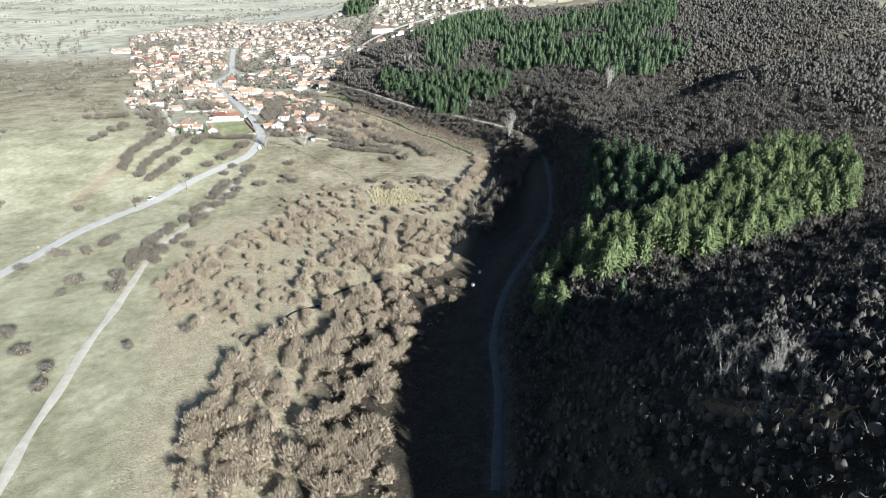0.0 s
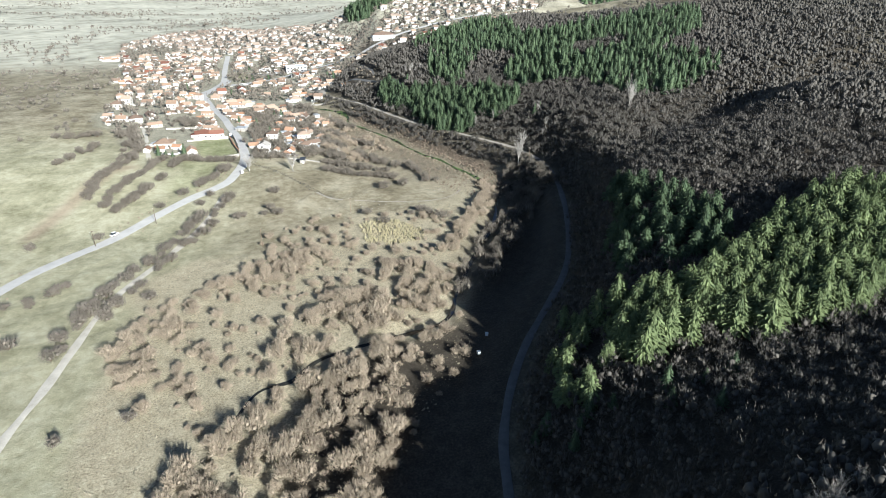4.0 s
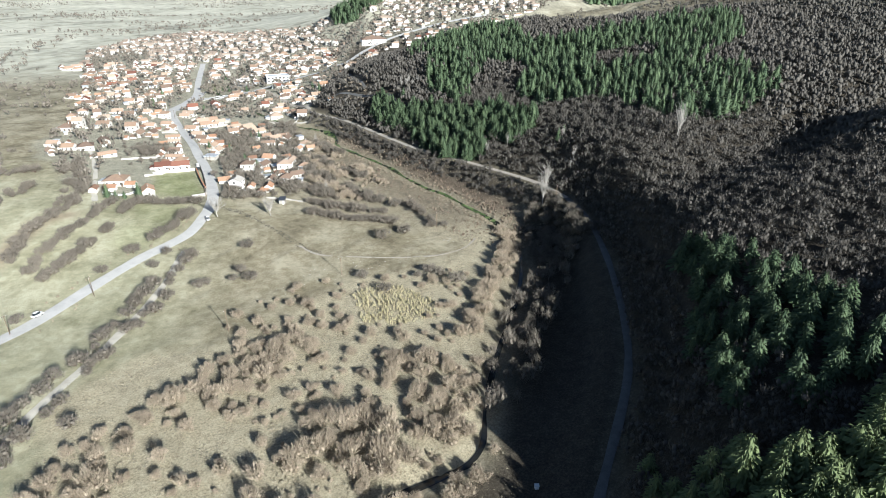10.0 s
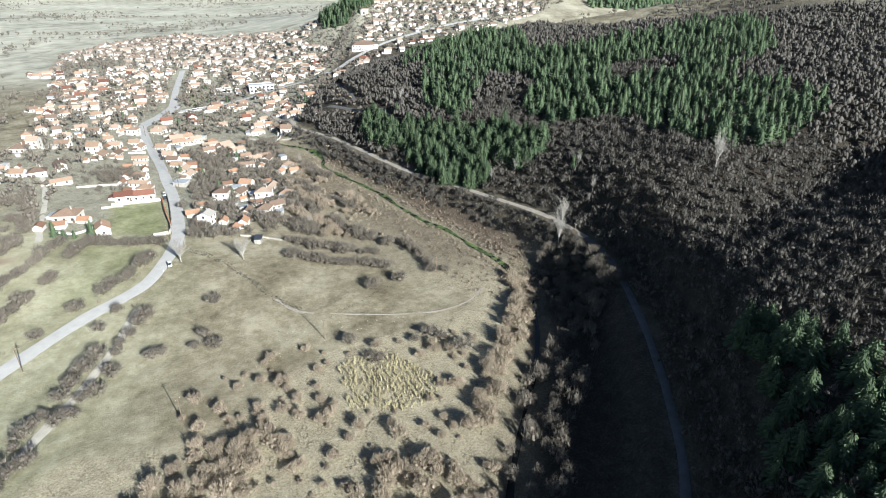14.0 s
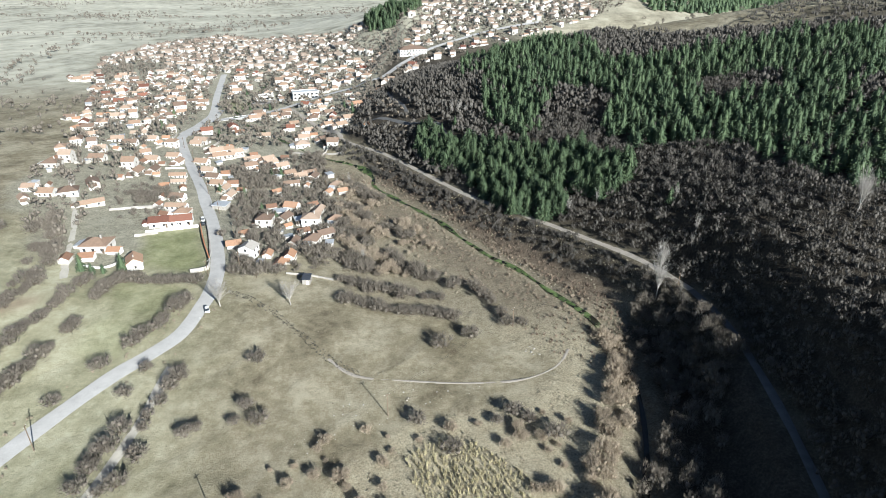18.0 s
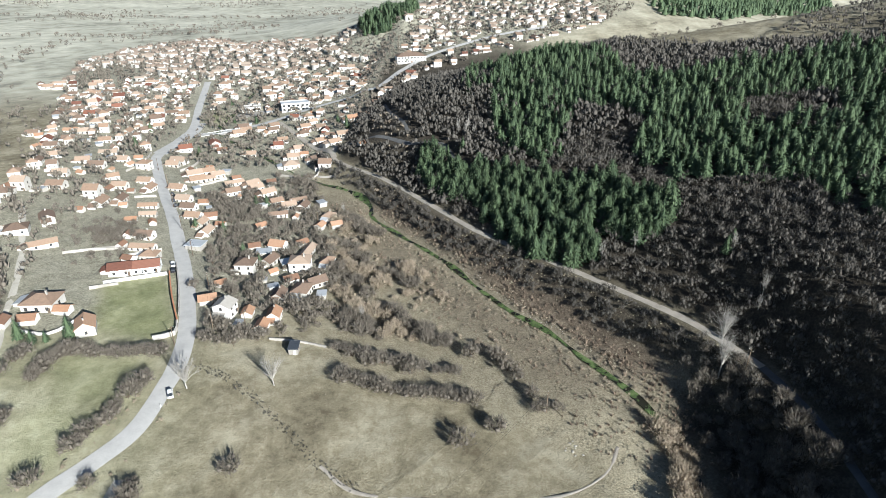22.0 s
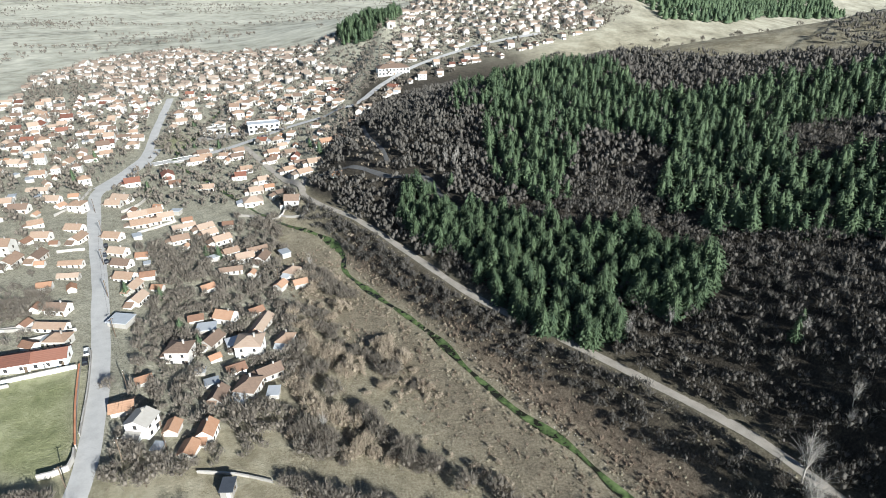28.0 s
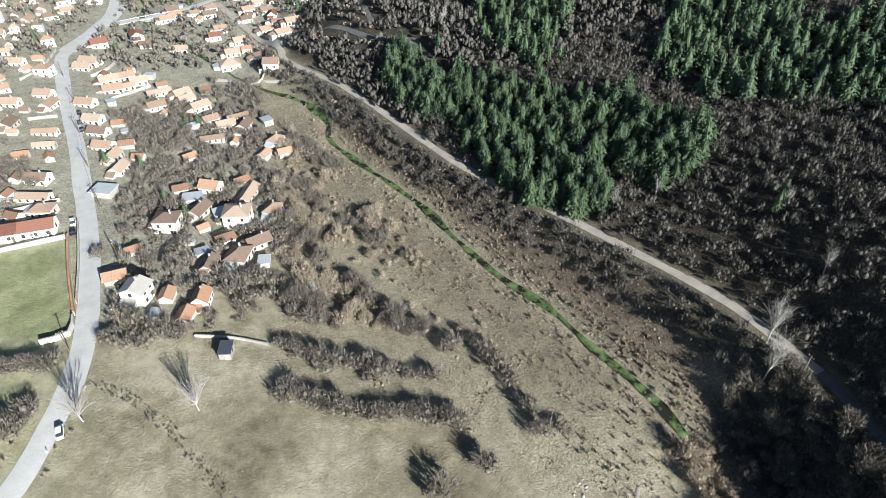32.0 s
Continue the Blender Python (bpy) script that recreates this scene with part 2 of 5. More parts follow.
def mesh_from(name, verts, faces, material, smooth=False):
    """A mesh object from arrays; faces all have the same number of corners."""
    verts, faces = np.asarray(verts, np.float32), np.asarray(faces, np.int32)
    me = bpy.data.meshes.new(name)
    k = faces.shape[1]
    me.vertices.add(len(verts))
    me.vertices.foreach_set("co", verts.ravel())
    me.loops.add(faces.size)
    me.loops.foreach_set("vertex_index", faces.ravel())
    me.polygons.add(len(faces))
    me.polygons.foreach_set("loop_start", np.arange(0, faces.size, k, dtype=np.int32))
    me.polygons.foreach_set("loop_total", np.full(len(faces), k, np.int32))
    me.update(calc_edges=True)
    if smooth:
        me.polygons.foreach_set("use_smooth", np.ones(len(faces), bool))
    me.materials.append(material)
    return new(name, me)


def box(bm, x0, y0, z0, x1, y1, z1):
    m = Matrix.LocRotScale(((x0 + x1) / 2, (y0 + y1) / 2, (z0 + z1) / 2), None, (x1 - x0, y1 - y0, z1 - z0))
    return bmesh.ops.create_cube(bm, size=1, matrix=m)["verts"]


def one_box(*c):
    bm = bmesh.new()
    box(bm, *c)
    return bm


def inside(poly, x, y):
    x, y = np.asarray(x, float), np.asarray(y, float)
    hit = np.zeros(x.shape, bool)
    for (ax, ay), (bx, by) in zip(poly, poly[1:] + poly[:1]):
        if ay != by:
            hit ^= ((ay > y) != (by > y)) & (x < (bx - ax) * (y - ay) / (by - ay) + ax)
    return hit


# ---------------------------------------------------------------- the lie of the land
TRACK=[(120,830),(70,700),(48,610),(30,540),(14,480),(6,434),(34,384),(55,335),(72,294),(94,258),(112,227),(126,200),(134,172),(134,145),(122,95),(100,40),(62,-14),(44,-50),(36,-82),(24,-119),(6,-180),(-30,-280),(-90,-420),(-150,-600)]
TRACK_Z=[16,13,11,9,7,6,8,9,10,11,12,13,13,12,9,6,4,3,3,3,3,3,3,3]
RIVER=[(-60,700),(-75,600),(-82,535),(-50,480),(-15,420),(10,392),(23,366),(24,346),(35,322),(44,306),(54,285),(62,262),(71,240),(82,221),(88,204),(94,190),(99,174),(101,158),(96,135),(86,110),(74,88),(60,62),(50,40),(40,18),(12,8),(-4,0),(-18,-8),(-24,-40),(-30,-90),(-60,-160),(-110,-260),(-180,-420),(-240,-600)]
def along(pts,x,y,val=None):
    """distance to a line, side (+ to its left when walked in order), and a value carried along it"""
    x=np.asarray(x,float);y=np.asarray(y,float)
    best=np.full(x.shape,1e9);side=np.zeros(x.shape);v=np.zeros(x.shape)
    for i in range(len(pts)-1):
        (ax,ay),(bx,by)=pts[i],pts[i+1]
        dx,dy=bx-ax,by-ay;L=dx*dx+dy*dy
        s=np.clip(((x-ax)*dx+(y-ay)*dy)/L,0,1)
        ex,ey=x-ax-s*dx,y-ay-s*dy
        d=np.hypot(ex,ey);m=d<best
        best=np.where(m,d,best);side=np.where(m,np.sign(dx*ey-dy*ex),side)
        if val is not None: v=np.where(m,val[i]+(val[i+1]-val[i])*s,v)
    return best,side,v
def smooth(a,b,x):
    s=np.clip((x-a)/(b-a),0,1);return s*s*(3-2*s)
def bump(x,y,cx,cy,sx,sy,h,turn=0.0):
    c,s=np.cos(turn),np.sin(turn);u=(x-cx)*c+(y-cy)*s;w=-(x-cx)*s+(y-cy)*c
    return h*np.exp(-u*u/(2*sx*sx)-w*w/(2*sy*sy))
def height(x,y):
    x=np.asarray(x,float);y=np.asarray(y,float)
    dt,side,zt=along(TRACK,x,y,TRACK_Z)
    d=np.where(side>0,dt,-dt)      # east of the track positive
    dr,river_side,_=along(RIVER,x,y)
    # valley floor, rising to the west of the brook
    w=8.0*smooth(25,125,dr)*smooth(110,235,y)+3.0*smooth(-60,-160,x)*smooth(100,220,y)
    w=w*(1-0.5*smooth(500,700,y))
    w=w-14*smooth(900,2000,y)*smooth(300,-200,x)
    floor=w-1.1*np.exp(-(dr/3.2)**2)+0.6*(1-np.exp(-(dr/9)**2))
    # the glen floor lies below a scarp along the brook
    floor=floor-2.6*smooth(-9,3,np.where(river_side>0,dr,-dr))*smooth(190,160,y)*smooth(15,60,y)
    bank=smooth(-20,-3,d)
    low=floor*(1-bank)+np.maximum(zt,floor)*bank
    # the wooded slope
    dd=np.clip(d-3,0,None)
    k=1+0.130*np.exp(-((y+175)/50)**2)-0.30*np.exp(-((y+62)/34)**2)+-0.010*np.exp(-((y-30)/36)**2)-0.34*np.exp(-((y-118-0.1*dd)/30)**2)+0.12*np.exp(-((y-200)/50)**2)
    top=84+26*np.exp(-((y+190)/90)**2)
    far=smooth(680,470,y+0.15*x)
    rise=top*(1-np.exp(-(0.47*k*dd)/top*1.15))*far
    z=low+rise
    z=z+bump(x,y,340,990,225,225,82)
    z=z+bump(x,y,88,835,30,36,24)
    z=z+bump(x,y,1000,1500,330,230,140,0.5)+bump(x,y,640,380,190,130,40)
    z=z+bump(x,y,-700,3600,900,500,130)+bump(x,y,900,3600,900,600,190)+bump(x,y,-2200,2600,700,900,120)
    # the high ground to the south, and the swells and hollows of the slope
    z=z+smooth(4,40,d)*(bump(x,y,76.82,-212.08,36.26,55.32,25)+bump(x,y,207,40,48,36,13))
    z=z+smooth(4,30,d)*(bump(x,y,120,110,65,65,13.6)+bump(x,y,75,-40,58,58,6.1)+bump(x,y,195,35,32,32,-7)+bump(x,y,270,110,24,24,9)+bump(x,y,60,-130,22,22,8)+bump(x,y,165,185,32,32,5.2))
    z=z+bump(x,y,-230,330,70,120,9)
    return z


ROAD = [(-116, 720), (-109, 615), (-103, 548), (-107, 512), (-112, 466), (-107, 440), (-97, 403), (-86, 368), (-77, 338), (-71, 315), (-65, 293), (-60, 272), (-56, 252), (-53, 232), (-53, 216), (-55, 205), (-60, 188), (-69, 177), (-79, 167), (-94, 147), (-110, 123), (-124, 107), (-137, 89), (-148, 65), (-158, 44), (-172, 10), (-196, -60), (-230, -160)]
PATH_WEST = [(-60, 170), (-66, 140), (-75, 110), (-84, 86), (-92, 66), (-96, 47), (-98, 24), (-100, 0), (-103, -22), (-104, -45), (-106, -70), (-106, -90), (-108, -130), (-116, -200)]
ROAD_TWO = [(-106, 514), (-81, 530), (-55, 543), (-32, 560), (-7, 578), (30, 594), (54, 604), (82, 650), (120, 690), (190, 720), (260, 730)]
SWITCHBACK = [(9, 462), (36, 437), (53, 411), (64, 401), (72, 390), (74, 370), (77, 359), (81, 351)]
SPUR_TRACK = [(50, 527), (50, 478), (54, 441), (55, 425)]
NOSE = [(42, 512), (65, 496), (62, 429), (51, 395), (33, 411), (26, 437)]
DITCH_WET = [(40, 16), (26, 13), (14, 10), (8, 8), (-2, 4.5), (-11, 0), (-20, -9), (-30, -14), (-36, -26)]
LANE = [(-36, 550), (-14, 493), (3, 451), (6, 436)]
FIELD_PATH = [(-46, 214), (-38, 208), (-27, 196), (-16, 180), (-7, 166), (2, 156), (20, 151), (40, 147), (58, 146), (72, 151), (80, 160)]
SANDY = [(-150, 130), (-141, 165), (-136, 190), (-131, 208), (-120, 214)]
BOX_ROUTES = {"main_road": (ROAD, 3.9), "village_road": (ROAD_TWO, 3.4), "track": (TRACK, 2.0)}


def rough(x, y):
    """Small unevenness of the open ground."""
    return 0.25 * np.sin(x * 0.31 + 1.3 * np.sin(y * 0.17)) * np.sin(y * 0.27 + np.sin(x * 0.11)) + 0.12 * np.sin(x * 0.9 + y * 0.7) * np.sin(y * 1.1 - x * 0.4)


def ground_z(x, y):
    return float(height(x, y))


def spaced(a, b, dense0, dense1, step, growth):
    mid = list(np.arange(dense0, dense1 + 0.01, step))
    left, right, s = [], [], step
    p = dense0
    while p > a:
        s *= growth
        p -= s
        left.append(p)
    s, p = step, dense1
    while p < b:
        s *= growth
        p += s
        right.append(p)
    return np.array(left[::-1] + mid + right)


VILLAGE = [(-180, 460), (-200, 540), (-245, 690), (-285, 860), (-228, 990), (-150, 1015), (-90, 930), (20, 860), (90, 880), (170, 940), (330, 900), (400, 790), (330, 730), (250, 700), (190, 680), (110, 640), (62, 580), (36, 515), (14, 470), (2, 440), (-10, 400), (0, 300), (-10, 250), (-45, 235), (-100, 240), (-125, 250), (-170, 320)]
THICKET = [(-26, 103), (-43, 74), (-61, 58), (-80, 42), (-85, 12), (-72, -10), (-56, -26), (-50, -50), (-62, -66), (-60, -90), (-54, -115), (-42, -150), (-6, -140), (-2, -112), (4, -70), (20, -42), (34, -22), (46, -4), (50, 25), (56, 55), (52, 80), (30, 92), (0, 96)]
WEEDS = [(-30, 92), (-70, 88), (-84, 74), (-82, 20), (-80, -40), (-78, -120), (0, -180), (40, -100), (44, -50), (62, -14), (100, 40), (122, 95), (134, 145), (134, 172), (126, 200), (94, 258), (72, 294), (34, 384), (6, 434), (-4, 400), (4, 300), (0, 240), (4, 205), (44, 182), (72, 160), (66, 140), (40, 138), (0, 120)]
LAWNS = [[(-92, 276), (-69, 282), (-57, 236), (-64, 231), (-86, 240)], [(-93, 228), (-63, 220), (-62, 202), (-68, 197), (-89, 206)], [(-92, 203), (-72, 195), (-72, 186), (-80, 176), (-96, 180)], [(-98, 558), (-96, 608), (-82, 587), (-80, 562)]]


def build_ground():
    xs = spaced(-4200, 4200, -210, 320, 2.6, 1.09)
    ys = spaced(-900, 4700, -190, 470, 2.6, 1.045)
    gx, gy = np.meshgrid(xs, ys)
    flat_x, flat_y = gx.ravel(), gy.ravel()
    z = height(flat_x, flat_y)
    near = (np.abs(flat_x - 60) < 280) & (flat_y < 520)
    d_track, side, _ = along(TRACK, flat_x, flat_y)
    calm = np.ones(len(z))
    for route, half in BOX_ROUTES.values():
        d, _, _ = along(route, flat_x, flat_y)
        calm *= smooth(half + 0.5, half + 4, d)
    d, _, _ = along(PATH_WEST, flat_x, flat_y)
    calm *= smooth(1.5, 4, d)
    z = z + np.where(near, rough(flat_x, flat_y) * calm, 0)
    nx, ny = len(xs), len(ys)
    i = np.arange(nx * ny).reshape(ny, nx)
    faces = np.stack([i[:-1, :-1], i[:-1, 1:], i[1:, 1:], i[1:, :-1]], -1).reshape(-1, 4)
    ob = mesh_from("ground", np.stack([flat_x, flat_y, z], 1), faces, M_GROUND, True)
    wob = 16 * np.sin(flat_x * 0.09 + 2 * np.sin(flat_y * 0.05)) * np.sin(flat_y * 0.08)
    lush, weeds, litter_and_shade, far, soil = (np.zeros(len(z)) for _ in range(5))
    lawn_only = np.zeros(len(z))
    for lawn, share in zip(LAWNS, (0.85, 0.42, 0.42, 0.55)):
        lawn_only[inside(lawn, flat_x, flat_y)] = share
    lush += 0.42 * smooth(-25, -85, flat_x) * smooth(330, 220, flat_y) * (1 - 0.6 * inside(VILLAGE, flat_x, flat_y))
    weeds[inside(WEEDS, flat_x + wob * 0.4, flat_y + wob * 0.3)] = 1
    weeds[inside(THICKET, flat_x + wob * 0.4, flat_y + wob * 0.3)] = 1
    core = inside(THICKET, flat_x, flat_y) * smooth(-62, -38, flat_x) * (0.5 + 0.5 * np.sin(flat_x * 0.075 + 0.9) * np.sin(flat_y * 0.062 + flat_x * 0.02 + 0.6))
    yard = 0.85 * inside(VILLAGE, flat_x + wob * 0.3, flat_y + wob * 0.3)
    east = np.where(side > 0, d_track, -d_track)
    yard *= 1 - lawn_only
    litter_and_shade = smooth(1.0, 3.5, east) * smooth(760, 640, flat_y) * smooth(470, 330, flat_x) * (1 - smooth(330, 420, flat_y) * smooth(200, 250, flat_x))
    litter_and_shade = np.maximum(litter_and_shade, smooth(-20, -9, east) * smooth(1, -3, east) * smooth(440, 380, flat_y) * smooth(120, 160, flat_y) * 0.9)
    litter_and_shade = np.maximum(np.maximum(litter_and_shade, 0.1 * core), 0.34 * weeds * smooth(150, 200, flat_y))
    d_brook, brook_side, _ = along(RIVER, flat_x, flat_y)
    # shade of the glen, painted on its floor east of the brook
    litter_and_shade = np.maximum(litter_and_shade, smooth(2, 9, d_brook) * (brook_side > 0) * (east < 1) * smooth(195, 165, flat_y))
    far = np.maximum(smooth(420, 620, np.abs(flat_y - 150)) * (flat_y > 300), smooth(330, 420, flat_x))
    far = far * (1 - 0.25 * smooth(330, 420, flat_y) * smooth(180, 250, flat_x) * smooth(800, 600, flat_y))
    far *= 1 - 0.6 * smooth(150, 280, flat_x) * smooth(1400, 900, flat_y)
    # the same dark tone, weaker, in a band along the brook
    litter_and_shade = np.maximum(litter_and_shade, 0.62 * smooth(13, 5, d_brook) * smooth(30, 60, flat_y) * smooth(195, 170, flat_y))
    d, _, _ = along(SANDY, flat_x, flat_y)
    soil = smooth(5, 1.5, d)
    # dead weeds on the flats either side of the brook
    russet = smooth(34, 16, d_brook) * smooth(2, 6, d_brook) * smooth(170, 200, flat_y) * smooth(400, 360, flat_y) * (0.55 + 0.45 * (brook_side > 0)) * (east < -4)
    smoothed = []
    for layer in (lush, weeds, litter_and_shade, far, soil, yard, lawn_only, russet):
        g = np.clip(layer, 0, 1).reshape(ny, nx)
        for _ in range(2):
            g = (g + np.roll(g, 1, 0) + np.roll(g, -1, 0) + np.roll(g, 1, 1) + np.roll(g, -1, 1)) / 5
        smoothed.append(g.ravel())
    lush, weeds, litter_and_shade, far, soil, yard, lawn_only, russet = smoothed
    for name, cols in (("zone", (lush, weeds, litter_and_shade)), ("zone_b", (far, soil, yard)), ("zone_c", (lawn_only, russet, 0 * russet))):
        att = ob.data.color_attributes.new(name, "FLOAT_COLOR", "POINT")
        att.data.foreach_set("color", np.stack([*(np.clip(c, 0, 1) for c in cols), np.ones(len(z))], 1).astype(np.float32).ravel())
    return tagged(ob, "dry winter meadow, weeds and dead leaves, the glen floor darkened as shade", "ground", kind="structure")


def chain(pts, step):
    """Even points along a smoothed line."""
    p = [np.array(q, float) for q in pts]
    out = []
    for k in range(len(p) - 1):
        a, b, c, d = p[max(k - 1, 0)], p[k], p[k + 1], p[min(k + 2, len(p) - 1)]
        n = max(2, int(np.linalg.norm(c - b) / step))
        for s in np.arange(n) / n:
            out.append(0.5 * (2 * b + (c - a) * s + (2 * a - 5 * b + 4 * c - d) * s * s + (3 * b - a - 3 * c + d) * s**3))
    return np.array(out + [p[-1]])


def ribbon(name, pts, half, lift, material, label, category, cuts=4, step=2.0, wander=0.0, level=None):
    line = chain(pts, step)
    t = np.gradient(line, axis=0)
    t /= np.linalg.norm(t, axis=1)[:, None]
    side = np.stack([-t[:, 1], t[:, 0]], 1)
    s = np.linspace(-1, 1, cuts + 1)
    k = np.arange(len(line))
    w = half * (1 + wander * np.sin(k * 0.37) * np.sin(k * 0.113 + 1))
    grid = line[:, None] + side[:, None] * (w[:, None] * s)[:, :, None]
    z = height(grid[..., 0], grid[..., 1]) + lift - 0.10 * s**2 if level is None else np.full(grid.shape[:2], level)
    v = np.concatenate([grid, z[..., None]], -1).reshape(-1, 3)
    i = np.arange(len(v)).reshape(len(line), cuts + 1)
    faces = np.stack([i[:-1, :-1], i[:-1, 1:], i[1:, 1:], i[1:, :-1]], -1).reshape(-1, 4)[:, ::-1]
    return tagged(mesh_from(name, v, faces, material, True), label, category, kind="structure")


build_ground()
ribbon("road", ROAD, 3.1, 0.22, M_ASPHALT, "worn pale grey asphalt road into the village", "road", wander=0.05)
ribbon("road_village", ROAD_TWO, 3.0, 1.2, M_ASPHALT, "pale asphalt street through the village", "road")
ribbon("road_lane", LANE, 2.0, 0.6, M_TRACK, "narrow gravel lane between gardens", "lane")
ribbon("track", TRACK[4:13], 1.8, 0.24, M_TRACK, "gravel track along the foot of the wooded slope", "track", wander=0.12)
# the track goes on here, its colour darkened for the shade of the glen
ribbon("track_damp", TRACK[12:20], 1.4, 0.22, M_EARTH_SHADE, "earth track in the glen, coloured dark as shade", "track", wander=0.12)
ribbon("road_junction", [(-112, 470), (-107, 500), (-101, 530), (-99, 560)], 4.6, 0.36, M_ASPHALT, "wide pale asphalt where two village roads meet", "road")
ribbon("forecourt", [(-72, 579), (-56, 583), (-37, 587), (-29, 595)], 7.0, 0.8, M_KERB, "pale concrete forecourt before the white hall", "forecourt")
ribbon("path_west", PATH_WEST, 1.6, 0.2, M_PATH, "trodden pale path across the meadow", "path", wander=0.25)
ribbon("brook", RIVER[:18], 1.3, 0.46, M_WATER, "shallow brook with green weed between grassy banks", "brook", wander=0.55)
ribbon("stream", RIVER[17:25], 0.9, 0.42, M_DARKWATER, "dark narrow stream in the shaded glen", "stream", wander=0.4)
ribbon("lane_west", [(-113, 230), (-118, 248), (-122, 267), (-130, 297), (-141, 327), (-152, 357)], 1.3, 0.25, M_PATH, "pale earth lane past the gardens", "lane", wander=0.3)
ribbon("path_field", FIELD_PATH[4:], 0.5, 0.18, M_TRACK, "faint earth path round the field", "path", wander=0.4)
ribbon("switchback_track", SWITCHBACK, 1.4, 0.3, M_EARTH_SHADE, "earth track climbing the wooded nose of the hill", "track", wander=0.2)
ribbon("spur_track", SPUR_TRACK, 1.2, 0.3, M_EARTH_SHADE, "faint earth track over the hill nose", "track", wander=0.2)
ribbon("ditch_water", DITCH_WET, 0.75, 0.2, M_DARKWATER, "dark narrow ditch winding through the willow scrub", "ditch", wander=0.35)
# ---------------------------------------------------------------- plants


def tube(verts, faces, p, q, r0, r1, n=5):
    """A tapered limb, as triangles, added to the lists."""
    p, q = np.array(p, float), np.array(q, float)
    d = q - p
    d /= np.linalg.norm(d) + 1e-9
    a = np.cross(d, (0.31, 0.87, 0.12))
    a /= np.linalg.norm(a)
    b = np.cross(d, a)
    k = len(verts)
    for c, r in ((p, r0), (q, r1)):
        for j in range(n):
            t = 2 * math.pi * j / n
            verts.append(c + r * (a * math.cos(t) + b * math.sin(t)))
    for j in range(n):
        m = (j + 1) % n
        faces += [(k + j, k + m, k + n + m), (k + j, k + n + m, k + n + j)]


def blade(verts, faces, p, q, w, rng):
    """One spray of twigs: a thin long triangle."""
    p, q = np.array(p, float), np.array(q, float)
    a = np.cross(q - p, rng.normal(size=3))
    a *= w / (np.linalg.norm(a) + 1e-9)
    k = len(verts)
    verts += [p - a, p + a, q]
    faces.append((k, k + 1, k + 2))


def bare_tree(seed, tall, wide, boughs, twigs, stem=0.12, low=0.2, spray=0.05):
    """A leafless tree or shrub: stem, limbs and sprays of twigs. Returns wood and twig arrays."""
    rng = np.random.default_rng(seed)
    wv, wf, tv, tf = [], [], [], []
    fork = np.array([rng.normal() * 0.03 * tall, rng.normal() * 0.03 * tall, tall * low])
    if stem:
        tube(wv, wf, (0, 0, -0.4), fork, stem, stem * 0.75)
    for i in range(boughs):
        az = 2 * math.pi * (i + rng.uniform(-0.4, 0.4)) / boughs
        out = wide * rng.uniform(0.35, 1.0)
        up = tall * rng.uniform(0.62, 1.0) * (1 - 0.25 * (out / wide) ** 2)
        tip = np.array([out * math.cos(az), out * math.sin(az), up])
        mid = fork + (tip - fork) * 0.5 + np.array([0, 0, 0.06 * tall])
        if stem:
            tube(wv, wf, fork, mid, stem * 0.5, stem * 0.28, 4)
            tube(wv, wf, mid, tip, stem * 0.28, stem * 0.06, 3)
        for _ in range(twigs):
            s = rng.uniform(0.15, 1)
            base = fork + (mid - fork) * (s * 2) if s < 0.5 else mid + (tip - mid) * (s * 2 - 1)
            way = (tip - fork) / np.linalg.norm(tip - fork) * 0.6 + rng.normal(size=3) * 0.55 + np.array([0, 0, 0.4])
            reach = 0.15 * tall * rng.uniform(0.5, 1.2)
            blade(tv, tf, base, base + way * reach, spray * rng.uniform(0.6, 1.4), rng)
    return (np.array(wv).reshape(-1, 3), np.array(wf).reshape(-1, 3)), (np.array(tv), np.array(tf))


def ball(fine):
    """Corners and triangles of a round lump, coarse or fine, to be shaped further."""
    bm = bmesh.new()
    bmesh.ops.create_icosphere(bm, subdivisions=fine, radius=1)
    bm.verts.ensure_lookup_table()
    v, f = np.array([q.co[:] for q in bm.verts]), np.array([[q.index for q in t.verts] for t in bm.faces])
    bm.free()
    return v, f


LUMP = {1: ball(1), 2: ball(2)}


def unit(a):
    return a / (np.linalg.norm(a, axis=-1, keepdims=True) + 1e-9)


